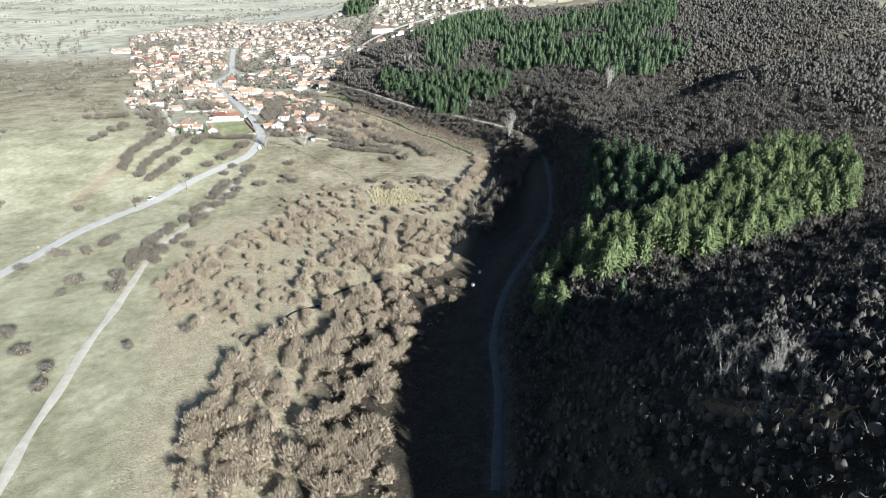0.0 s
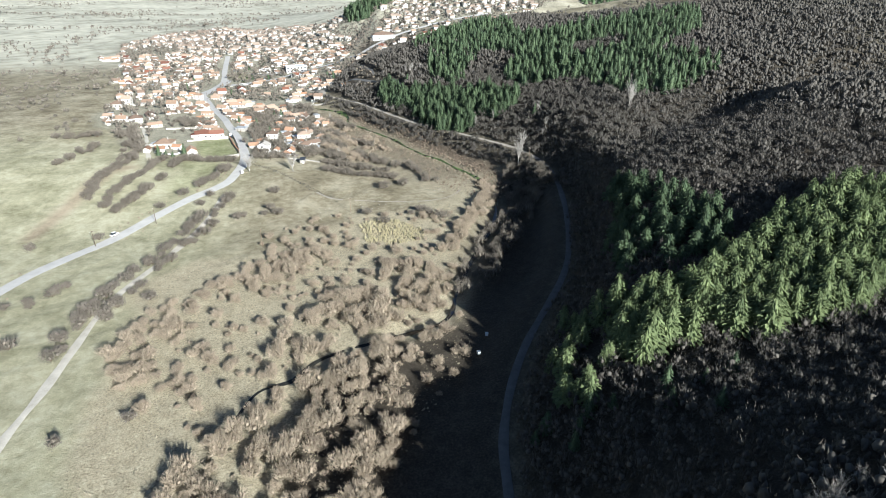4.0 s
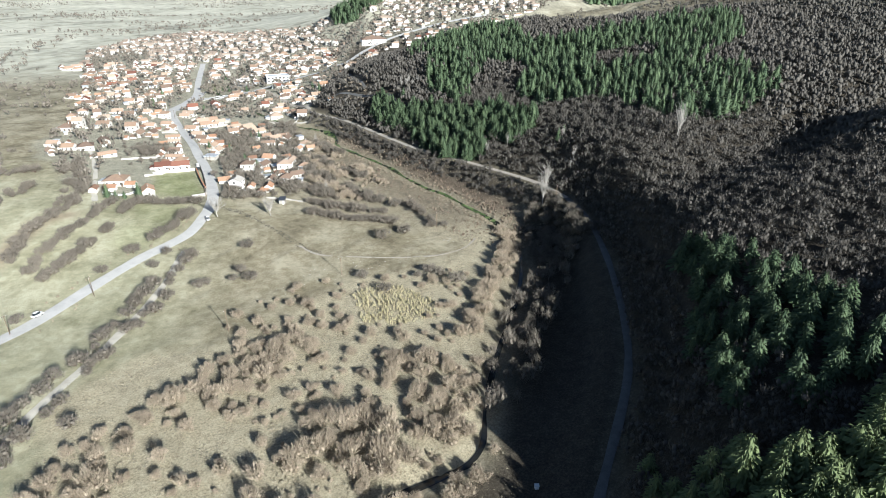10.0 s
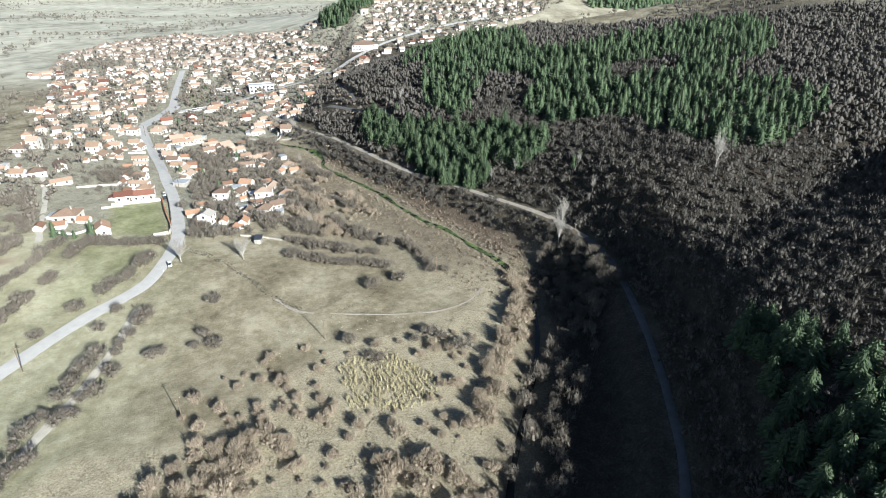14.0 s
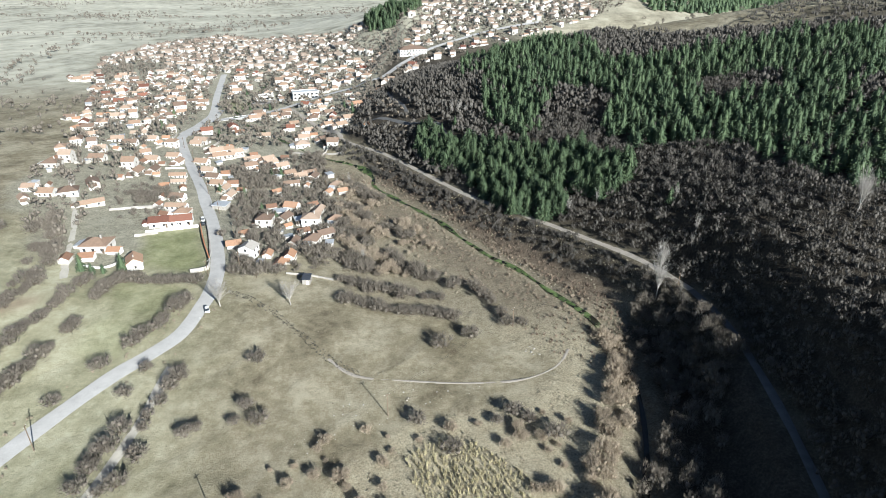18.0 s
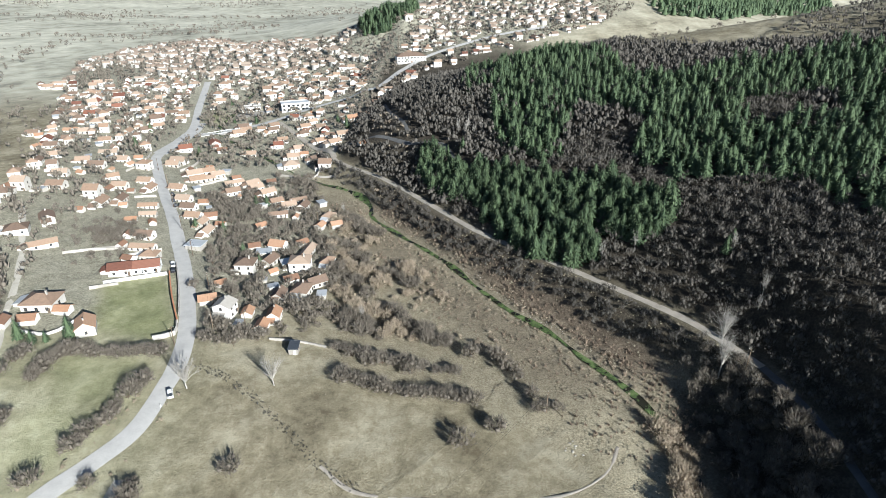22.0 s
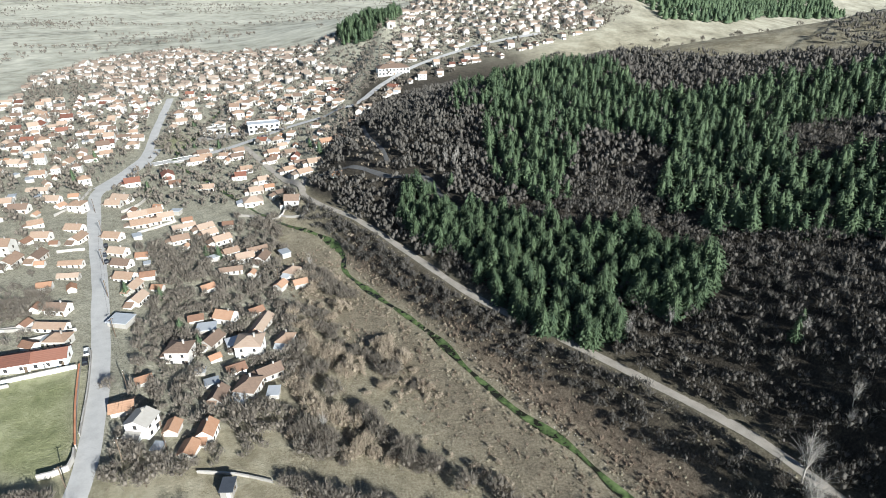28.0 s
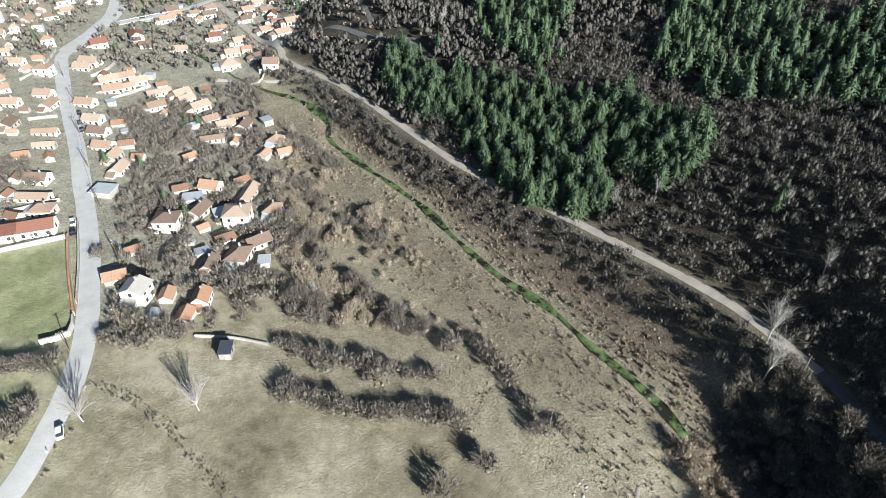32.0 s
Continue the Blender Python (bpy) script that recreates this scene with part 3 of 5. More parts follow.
def crown(seed, tall, wide, lobes, sprays, stem=0.1, low=0.1, w=0.05, lift=0.1, long=0.28, fine=1, core=0.74, fan=0.8):
    """A leafless shrub or tree: forked stems, and several uneven lobes of close inner twigs under a coat of rising sprays that fan out from the foot."""
    rng = np.random.default_rng(seed)
    wv, wf, tv, tf, at = [], [], [], [], 0
    fork = np.array([0, 0, tall * low])
    tube(wv, wf, (0, 0, -0.4), fork, stem, stem * 0.8, 4)
    per = max(sprays // lobes, 1)
    for k in range(lobes):
        az = 2 * math.pi * (k + rng.uniform(-0.3, 0.3)) / max(lobes - 1, 1)
        out = wide * (rng.uniform(0.38, 0.68) if k else 0.08)
        r = wide * rng.uniform(0.36, 0.52) * (1.12 if k == 0 else 1)
        rz = tall * (1 - lift) * rng.uniform(0.34, 0.46)
        c = np.array([out * math.cos(az), out * math.sin(az), tall * (lift + (1 - lift) * (rng.uniform(0.36, 0.5) + (0.1 if k == 0 else 0)))])
        R = np.array([r, r, rz])
        tube(wv, wf, fork, c, stem * 0.6, stem * 0.25, 3)
        lv, lf = LUMP[fine]
        tv.append(c + (lv * R * core + np.array([0, 0, 0.1 * rz])) * rng.uniform(0.4, 1.2, (len(lv), 1)))
        tf.append(lf + at)
        at += len(lv)
        d = unit(rng.normal(size=(per, 3)))
        d[:, 2] = np.where(d[:, 2] < -0.35, -d[:, 2], d[:, 2])
        tip = c + d * R * rng.uniform(0.8, 1.18, (per, 1)) + rng.normal(size=(per, 3)) * 0.04 * wide
        root = np.array([c[0] * 0.4, c[1] * 0.4, tall * low * 0.5])
        way = unit(tip - root) * fan + rng.normal(size=(per, 3)) * 0.16
        b = tip - way * (long * wide * rng.uniform(0.6, 1.5, (per, 1)))
        b[:, 2] = np.maximum(b[:, 2], 0.05)
        side = unit(np.cross(way, d + rng.normal(size=(per, 3)) * 0.7)) * (w * rng.uniform(0.6, 1.5, (per, 1)))
        tv.append(np.stack([b - side, b + side, tip], 1).reshape(-1, 3))
        tf.append(np.arange(per * 3).reshape(-1, 3) + at)
        at += per * 3
    return (np.array(wv), np.array(wf)), (np.concatenate(tv), np.concatenate(tf))


def joined(wood, twig):
    if not len(wood[0]):
        return twig
    return np.concatenate([wood[0], twig[0]]), np.concatenate([wood[1], twig[1] + len(wood[0])])


def pine(seed, tall, wide, layers=9, boughs=8, bare=0.1, fan=0.2, blunt=0.75):
    """A conifer: stem, a close dark heart, and whorls of needle fans that hang outward like shingles, with a ragged outline."""
    rng = np.random.default_rng(seed)
    wv, wf, nv, nf = [], [], [], []
    tube(wv, wf, (0, 0, -0.5), (0, 0, tall * 0.97), 0.014 * tall, 0.003 * tall, 4)
    rings = 4
    for k in range(rings):
        s = k / rings
        for j in range(6):
            a = 2 * math.pi * (j + 0.5 * (k % 2)) / 6
            q = 0.62 * wide * (1 - s) ** blunt * rng.uniform(0.75, 1.15)
            nv.append((q * math.cos(a), q * math.sin(a), tall * (bare + (0.95 - bare) * s)))
    nv.append((0, 0, tall * 0.97))
    for k in range(rings - 1):
        for j in range(6):
            a, b, c, d = 6 * k + j, 6 * k + (j + 1) % 6, 6 * k + 6 + j, 6 * k + 6 + (j + 1) % 6
            nf += [(a, b, c), (b, d, c)]
    nf += [(18 + j, 18 + (j + 1) % 6, 24) for j in range(6)]
    for k in range(layers):
        s = (k + rng.uniform(-0.2, 0.2)) / layers
        s = min(max(s, 0), 0.97)
        r = wide * (1 - s) ** blunt * rng.uniform(0.8, 1.12) + 0.06 * wide
        n = max(4, int(boughs * (1 - 0.45 * s)))
        off = rng.uniform(0, 6.28)
        for j in range(n):
            az = off + 2 * math.pi * (j + rng.uniform(-0.35, 0.35)) / n
            rr = r * rng.uniform(0.7, 1.2)
            z = tall * (bare + (0.98 - bare) * s) + rng.uniform(-0.4, 0.4) * tall / layers
            d = np.array([math.cos(az), math.sin(az), 0])
            e = np.array([-d[1], d[0], rng.normal() * 0.35])
            p = d * rr * 0.48 + np.array([0, 0, z + 0.07 * tall * rng.uniform(0.5, 1.2)])
            q = d * rr * 1.06 + np.array([0, 0, z + 0.03 * tall * rng.uniform(-1.0, 1.3)])
            m = p + (q - p) * 0.6 + d * 0.08 * rr + np.array([0, 0, 0.02 * tall])
            w = fan * (rr + 0.5) * rng.uniform(0.75, 1.25)
            b = len(nv)
            nv += [p, m + e * w, q, m - e * w]
            nf += [(b, b + 1, b + 2), (b, b + 2, b + 3)]
    return (np.array(wv), np.array(wf)), (np.array(nv), np.array(nf))


def tuft(seed, n, tall, wide, w, mound=0.0):
    """A tussock: blades that lean out all round, over a low mound of dead grass where one is given."""
    rng, v, f = np.random.default_rng(seed), [], []
    if mound:
        v = [np.array((mound * rng.uniform(0.7, 1.2) * math.cos(a), mound * rng.uniform(0.7, 1.2) * math.sin(a), -0.1)) for a in np.arange(6) * 1.047]
        v.append(np.array((0.1 * mound, 0, tall * 0.6)))
        f = [(j, (j + 1) % 6, 6) for j in range(6)]
    for _ in range(n):
        a, r = rng.uniform(0, 6.28), rng.uniform(0.2, 1) * wide
        blade(v, f, (rng.normal() * 0.15, rng.normal() * 0.15, -0.1), (r * math.cos(a), r * math.sin(a), tall * rng.uniform(0.5, 1.1)), w, rng)
    return np.array(v), np.array(f)


def spread(poly, gap, seed, keep=1.0):
    """Loose, even places inside an outline of the plan."""
    rng = np.random.default_rng(seed)
    px, py = [q[0] for q in poly], [q[1] for q in poly]
    gx, gy = np.meshgrid(np.arange(min(px), max(px), gap), np.arange(min(py), max(py), gap))
    x = gx.ravel() + rng.uniform(-0.5, 0.5, gx.size) * gap + (np.arange(gx.size) // gx.shape[1] % 2) * gap * 0.5
    y = gy.ravel() + rng.uniform(-0.5, 0.5, gx.size) * gap
    ok = inside(poly, x, y) & (rng.uniform(size=x.size) < keep)
    return x[ok], y[ok]


def mass(name, kinds, x, y, lo, hi, seed, material, label, category, sink=0.1):
    """Many plants as one mesh: each place takes one of the kinds, turned, scaled and leaning a little."""
    rng = np.random.default_rng(seed)
    pick = rng.integers(len(kinds), size=len(x))
    vs, fs, at = [], [], 0
    z = height(x, y)
    for k, (tv, tf) in enumerate(kinds):
        m = pick == k
        c = int(m.sum())
        if not c:
            continue
        a, s, st = rng.uniform(0, 6.283, c), rng.uniform(lo, hi, c), rng.uniform(0.85, 1.15, c)
        ca, sa = np.cos(a)[:, None] * s[:, None], np.sin(a)[:, None] * s[:, None]
        X = tv[None, :, 0] * ca - tv[None, :, 1] * sa
        Y = tv[None, :, 0] * sa + tv[None, :, 1] * ca
        Z = tv[None, :, 2] * (s * st)[:, None]
        lean = rng.normal(size=(c, 2)) * 0.04
        v = np.stack([X + x[m][:, None] + Z * lean[:, :1], Y + y[m][:, None] + Z * lean[:, 1:], Z + z[m][:, None] - sink], -1).reshape(-1, 3)
        vs.append(v)
        fs.append((tf[None] + (np.arange(c) * len(tv))[:, None, None]).reshape(-1, 3) + at)
        at += len(v)
    ob = mesh_from(name, np.concatenate(vs), np.concatenate(fs), material, True)
    return tagged(ob, label, category, kind="stuff")


def clear_of(x, y, *lines):
    ok = np.ones(len(x), bool)
    for pts, gap in lines:
        d, _, _ = along(pts, x, y)
        ok &= d > gap
    return x[ok], y[ok]


def away(x, y, poly):
    m = ~inside(poly, x, y)
    return x[m], y[m]


SHRUBS = [crown(s, 4.6, 3.0, 6 + s % 3, 640, 0.08, 0.04, 0.046, 0.02, 0.46, core=0.34) for s in range(6)]
LITE = [joined(*crown(110 + s, 4.4, 2.7, 3 + s % 2, 130, 0.06, 0.05, 0.07, 0.02, 0.5, core=0.4)) for s in range(4)]
FUZZ = [crown(130 + s, 4.6, 2.9, 2 + s % 2, 18, 0.08, 0.05, 0.16, 0.0, 0.5, core=0.5)[1] for s in range(5)]
HAWTHORN = [crown(60 + s, 3.4, 2.5, 7, 480, 0.07, 0.06, 0.042, 0.02, 0.38, core=0.38) for s in range(4)]
WOODS = [crown(20 + s, 6.6, 3.9, 4, 110, 0.1, 0.2, 0.065, 0.04, 0.4, core=0.42) for s in range(6)]
WOODS_FAR = [crown(30 + s, 6.6, 4.0, 3, 21, 0.1, 0.2, 0.14, 0.0, 0.45, core=0.55)[1] for s in range(5)]
PINES = [pine(40 + s, 9.2, 2.4 + 0.2 * s, 10, 12, 0.05, 0.13, 0.52 + 0.1 * (s % 2)) for s in range(5)]
PINES_NEAR = [joined(*pine(140 + s, 9.5, 2.4 + 0.2 * s, 19, 15, 0.05 + 0.05 * (s % 2), 0.1, 0.5 + 0.08 * (s % 3))) for s in range(6)]
FAR_J = [joined(*pine(48 + s, 12, 6.0, 3, 5, 0.05, 0.3)) for s in range(3)]
SHRUB_J, WOOD_J, PINE_J = [joined(*t) for t in SHRUBS], [joined(*t) for t in WOODS], [joined(*t) for t in PINES]

PINE_UPPER = [(142, 520), (170, 490), (196, 440), (186, 390), (214, 366), (292, 344), (330, 330), (300, 270), (230, 235), (192, 232), (180, 248), (154, 272), (143, 320), (110, 328), (98, 366), (108, 415)]
PINE_LOWER = [(62, 398), (52, 368), (58, 342), (72, 324), (76, 294), (86, 263), (106, 246), (119, 254), (130, 238), (142, 246), (148, 260), (134, 288), (112, 308), (86, 347), (74, 369)]
PINE_LOBE = [(186, 205), (197, 176), (225, 162), (262, 180), (266, 215), (247, 240), (217, 248), (193, 240)]
PINE_WEST = [(94, 446), (115, 520), (147, 502), (123, 427)]
PINE_SPUR = [(78, -52), (80, -43), (91, -20), (103, -25), (113, -33), (123, -24), (148, -14), (162, -10), (178, -4), (190, -5), (206, -20), (198, -37), (183, -54), (169, -54), (142, -62), (131, -58), (112, -59), (108, -48), (98, -51)]
PINE_SHADE = [(137, 76), (148, 36), (150, 21), (147, 6), (143, -2), (132, -16), (112, -13), (102, -8), (113, 34)]
PINE_FOOT = [(58, -44), (68, -26), (80, -6), (86, -20), (81, -40), (74, -56), (68, -68), (60, -58)]
KNOLL = [(58, 800), (75, 792), (115, 800), (130, 840), (110, 880), (70, 875), (52, 840)]
FAR_PINES = [(420, 760), (500, 760), (690, 900), (860, 960), (1000, 1200), (800, 1350), (560, 1120), (430, 900)]
SLOPE = [(8, 450), (33, 388), (56, 337), (74, 296), (96, 260), (114, 229), (129, 202), (137, 172), (137, 146), (125, 96), (103, 40), (65, -16), (47, -52), (39, -84), (27, -120), (9, -182), (-10, -260), (60, -300), (330, -200), (420, 0), (430, 280), (330, 345), (230, 420), (200, 560), (150, 620), (66, 575), (40, 530)]
GAPS = [[(118, 330), (150, 300), (170, 330), (150, 372)], [(200, 290), (240, 275), (250, 300), (215, 315)]]

for name, poly, gap, keep, seed in (("pine_wood_upper", PINE_UPPER, 4.4, 0.85, 1), ("pine_wood_lobe", PINE_LOBE, 4.6, 0.72, 9), ("pine_wood_lower", PINE_LOWER, 3.8, 0.9, 2), ("pine_wood_west", PINE_WEST, 5.0, 0.7, 3), ("pine_wood_spur", PINE_SPUR, 3.5, 0.92, 4), ("pine_wood_shade", PINE_SHADE, 4.6, 0.6, 5), ("pine_wood_foot", PINE_FOOT, 4.6, 0.5, 8), ("pine_wood_knoll", KNOLL, 4.4, 0.95, 6), ("pine_wood_far", FAR_PINES, 10.0, 0.95, 7)):
    px, py = spread(poly, gap, seed, keep)
    if name == "pine_wood_upper":
        for hole in GAPS:
            px, py = away(px, py, hole)
    px, py = clear_of(px, py, (SWITCHBACK, 3.5))
    lo, hi = (0.95, 1.5) if name in ("pine_wood_spur", "pine_wood_knoll") else (0.8, 1.3) if name in ("pine_wood_shade", "pine_wood_foot") else (0.7, 1.25)
    mass(name, FAR_J if name == "pine_wood_far" else PINES_NEAR if name in ("pine_wood_spur", "pine_wood_foot", "pine_wood_shade", "pine_wood_lower") else PINE_J, px, py, lo, hi, seed, M_NEEDLE_SUNLIT if name in ("pine_wood_spur", "pine_wood_foot") else M_NEEDLE, "dense green pines on the spur, coloured brighter as sunlit" if name == "pine_wood_spur" else "dense dark green pines on the slope", "pine wood")

wx, wy = spread(SLOPE, 3.8, 11, 0.96)
wx, wy = clear_of(wx, wy, (SWITCHBACK, 3.5), (SPUR_TRACK, 2.5))
for poly in (PINE_UPPER, PINE_LOWER, PINE_SPUR, PINE_SHADE, PINE_LOBE):
    m = ~inside(poly, wx, wy) | (np.random.default_rng(3).uniform(size=len(wx)) < 0.2)
    for hole in GAPS:
        m |= inside(hole, wx, wy)
    wx, wy = wx[m], wy[m]
nose = inside(NOSE, wx, wy) & (np.random.default_rng(5).uniform(size=len(wx)) < 0.6)
wx, wy = wx[~nose], wy[~nose]
seen = (wy > -185) & (np.random.default_rng(6).uniform(size=len(wx)) < np.where((wx > 330) | (wy > 420), 0.85, 1.0))
wx, wy = wx[seen], wy[seen]
close = (wx < 235) & (wy > -110) & (wy < 330)
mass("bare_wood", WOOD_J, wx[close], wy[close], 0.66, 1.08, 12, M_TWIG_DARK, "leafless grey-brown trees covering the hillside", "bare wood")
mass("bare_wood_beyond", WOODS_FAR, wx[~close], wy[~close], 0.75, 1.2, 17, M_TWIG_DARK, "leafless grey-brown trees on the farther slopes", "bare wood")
gx, gy = spread(NOSE, 5.0, 18, 0.5)
gx, gy = clear_of(gx, gy, (SWITCHBACK, 2.5), (SPUR_TRACK, 2.0))
mass("nose_scrub", FUZZ, gx, gy, 0.4, 0.9, 19, M_TWIG, "tawny scrub on the open nose of the hill", "scrub")
gx, gy = spread([(83, -116), (96, -117), (90, -133), (77, -150), (66, -156), (64, -136)], 3.6, 15, 0.85)
mass("pale_grove", [joined(*bare_tree(80 + s, 8, 1.9, 9, 30, 0.08, 0.15, 0.022)) for s in range(4)], gx, gy, 0.7, 1.1, 16, M_TWIG_PALE, "pale grey slender leafless trees on the shaded slope", "grove")

# scrub on the valley floor: a core of tall willows, a fringe along the meadow, and loose shrubs with open straw between
WILLOW_CORE = [[(-49, -46), (-32, -24), (-24, 4), (-21, 30), (-6, 42), (9, 55), (20, 38), (22, 14), (16, -40), (6, -60), (0, -80), (-3, -116), (-41, -112), (-60, -98), (-63, -74), (-52, -62)]]
FRINGE = [[(-84, 8), (-80, 50), (-57, 76), (-28, 90), (0, 88), (-4, 68), (-33, 62), (-53, 50), (-62, 28), (-70, -14), (-78, -26)], [(22, 10), (40, 0), (48, 24), (52, 52), (40, 72), (22, 66), (24, 40)]]
tx, ty = spread(THICKET, 4.3, 13, 0.9)
tx, ty = clear_of(tx, ty, (RIVER, 2.5), (DITCH_WET, 3.4))
rng = np.random.default_rng(14)
chance = rng.uniform(size=len(tx))
wave = np.sin(tx * 0.24 + 1.3 * np.sin(ty * 0.11)) * np.sin(ty * 0.21 + 0.8 * np.sin(tx * 0.13 + 1))
core = np.logical_or.reduce([inside(p, tx, ty) for p in WILLOW_CORE])
edge = np.logical_or.reduce([inside(p, tx, ty) for p in FRINGE]) & ~core
a = core & (chance < 0.66 + 0.3 * wave)
mass("willow_thicket", SHRUB_J, tx[a], ty[a], 0.75, 1.75, 14, M_TWIG, "tall leafless tawny willow scrub on the valley floor", "thicket")
a = edge & (chance < 0.92 + 0.3 * wave)
mass("fringe_thicket", SHRUB_J, tx[a], ty[a], 0.6, 1.35, 20, M_TWIG, "leafless tawny scrub along the edge of the meadow", "thicket")
a = ~core & ~edge & (chance < 0.42 + 0.3 * wave)
mass("loose_thicket", SHRUB_J, tx[a], ty[a], 0.3, 1.15, 22, M_TWIG, "loose leafless shrubs in open dry grass", "thicket")
a = (core | edge) & (chance > 0.25)
jx, jy = tx[a] + rng.normal(size=a.sum()) * 1.8, ty[a] + rng.normal(size=a.sum()) * 1.8
jx, jy = clear_of(jx, jy, (DITCH_WET, 2.6))
mass("thicket_brush", LITE, jx, jy, 0.25, 0.7, 23, M_TWIG, "low wispy tawny brush between the willows", "thicket")
gx, gy = spread([(104, 134), (107, 152), (110, 168), (118, 184), (130, 190), (136, 176), (137, 152), (128, 134), (116, 124)], 3.6, 71, 0.85)
gx, gy = clear_of(gx, gy, (TRACK, 3.0))
mass("poplar_scrub", SHRUB_J, gx, gy, 0.7, 1.5, 72, M_BUSH, "brown leafless scrub round the pale birches", "scrub")


def band(line, near, far, gap, seed, keep):
    xs = [p[0] for p in line]
    ys = [p[1] for p in line]
    x, y = spread([(min(xs) - far, min(ys) - far), (max(xs) + far, min(ys) - far), (max(xs) + far, max(ys) + far), (min(xs) - far, max(ys) + far)], gap, seed, keep)
    d, side, _ = along(line, x, y)
    m = (d > near) & (d < far)
    return x[m], y[m], side[m]


bx, by, side = band(RIVER[6:18], 2.2, 9, 2.6, 21, 0.6)
mass("brook_scrub", LITE, bx, by, 0.2, 0.45, 22, M_TWIG, "low tawny weeds and scrub on the banks of the brook", "scrub")
bx, by, side = band(TRACK[5:14], 4.2, 15, 3.0, 23, 0.85)
m = side < 0
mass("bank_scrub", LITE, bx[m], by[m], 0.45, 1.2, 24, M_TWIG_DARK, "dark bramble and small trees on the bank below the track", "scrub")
bx, by, side = band(RIVER[7:17], 3.5, 15, 1.9, 73, 0.75)
m = side > 0
bx, by = clear_of(bx[m], by[m], (TRACK, 9))
mass("russet_weeds", [tuft(140 + s, 12, 1.3, 0.8, 0.12) for s in range(3)], bx, by, 0.6, 1.4, 74, M_RUSSET, "russet dead weeds between the brook and the bank", "weeds", 0.05)
bx, by, side = band(RIVER[7:17], 4, 30, 2.6, 76, 0.5)
m = side < 0
mass("tan_weeds", [tuft(150 + s, 12, 1.2, 0.8, 0.12) for s in range(3)], bx[m], by[m], 0.5, 1.4, 77, M_RUSSET, "brown dead weeds on the flat beside the brook", "weeds", 0.05)
STREAMSIDE = [(112, 140), (97, 122), (84, 106), (73, 92), (58, 62), (46, 34), (60, 36), (76, 58), (92, 86), (108, 104), (118, 128)]
bx, by = spread(STREAMSIDE, 5.6, 25, 0.85)
mass("streamside_trees", [joined(*crown(160 + s, 8.5, 3.4, 6, 520, 0.14, 0.15, 0.042, 0.05, 0.4, core=0.42)) for s in range(4)], bx, by, 0.65, 1.2, 26, M_BUSH, "leafless brown trees beside the shaded stream", "trees")
EAST_RIM = [(104, 168), (100, 150), (92, 132), (80, 112), (66, 92), (56, 74), (50, 78), (58, 92), (70, 112), (82, 132), (90, 150), (94, 166)]
bx, by = spread(EAST_RIM, 3.6, 27, 0.88)
mass("rim_willows", SHRUB_J, bx, by, 0.65, 1.4, 28, M_TWIG, "rounded tawny willows along the rim of the stream", "willows")
ORCHARD = [(0, 238), (10, 226), (30, 222), (58, 206), (62, 220), (48, 250), (38, 280), (22, 330), (10, 350), (-4, 330), (2, 290)]
bx, by = spread(ORCHARD, 3.9, 29, 0.85)
patchy = np.sin(bx * 0.13 + 1.5 * np.sin(by * 0.05)) + np.sin(by * 0.11 + bx * 0.07 + 1) + np.random.default_rng(8).normal(size=len(bx)) * 0.5
tawny = (patchy > -0.1) & (np.sin(bx * 0.31 + by * 0.17) > -0.1)
mass("orchard_tawny", SHRUB_J, bx[tawny], by[tawny], 0.6, 1.5, 30, M_TWIG, "overgrown orchard of leafless tawny shrubs", "scrub")
grey = (patchy > -0.1) & ~tawny
mass("orchard_scrub", SHRUB_J, bx[grey], by[grey], 0.7, 1.6, 31, M_BUSH, "overgrown orchard of leafless grey shrubs", "scrub")
low = (patchy < -0.1) & (patchy > -1.0)
mass("orchard_brush", LITE, bx[low], by[low], 0.25, 0.9, 75, M_TWIG, "low tawny brush in the overgrown orchard", "scrub")
MARSH = [(-20, 128), (-40, 104), (-28, 92), (10, 94), (52, 84), (62, 100), (66, 124), (54, 136), (36, 132), (18, 132)]
bx, by = spread(MARSH, 6.0, 31, 0.6)
bx, by = away(bx, by, [(14, 118), (34, 124), (48, 104), (38, 90), (16, 94)])
mass("marsh_scrub", SHRUB_J, bx, by, 0.35, 1.1, 32, M_TWIG, "scattered leafless shrubs in rough weeds", "scrub")

DITCH = [(-46, 213), (-38, 208), (-27, 196), (-16, 180), (-7, 166), (2, 157)]
bx, by, _ = band(DITCH, 0, 1.5, 0.9, 33, 0.8)
mass("ditch_weeds", LITE, bx, by, 0.09, 0.2, 34, M_TWIG_DARK, "dark dry weeds in a shallow ditch", "weeds")
bx, by, _ = band(ROAD[13:25], 4.2, 8, 3.4, 35, 0.5)
mass("verge_weeds", LITE, bx, by, 0.14, 0.4, 36, M_TWIG, "dry weeds along the road verge", "weeds")

# dry grass and reeds


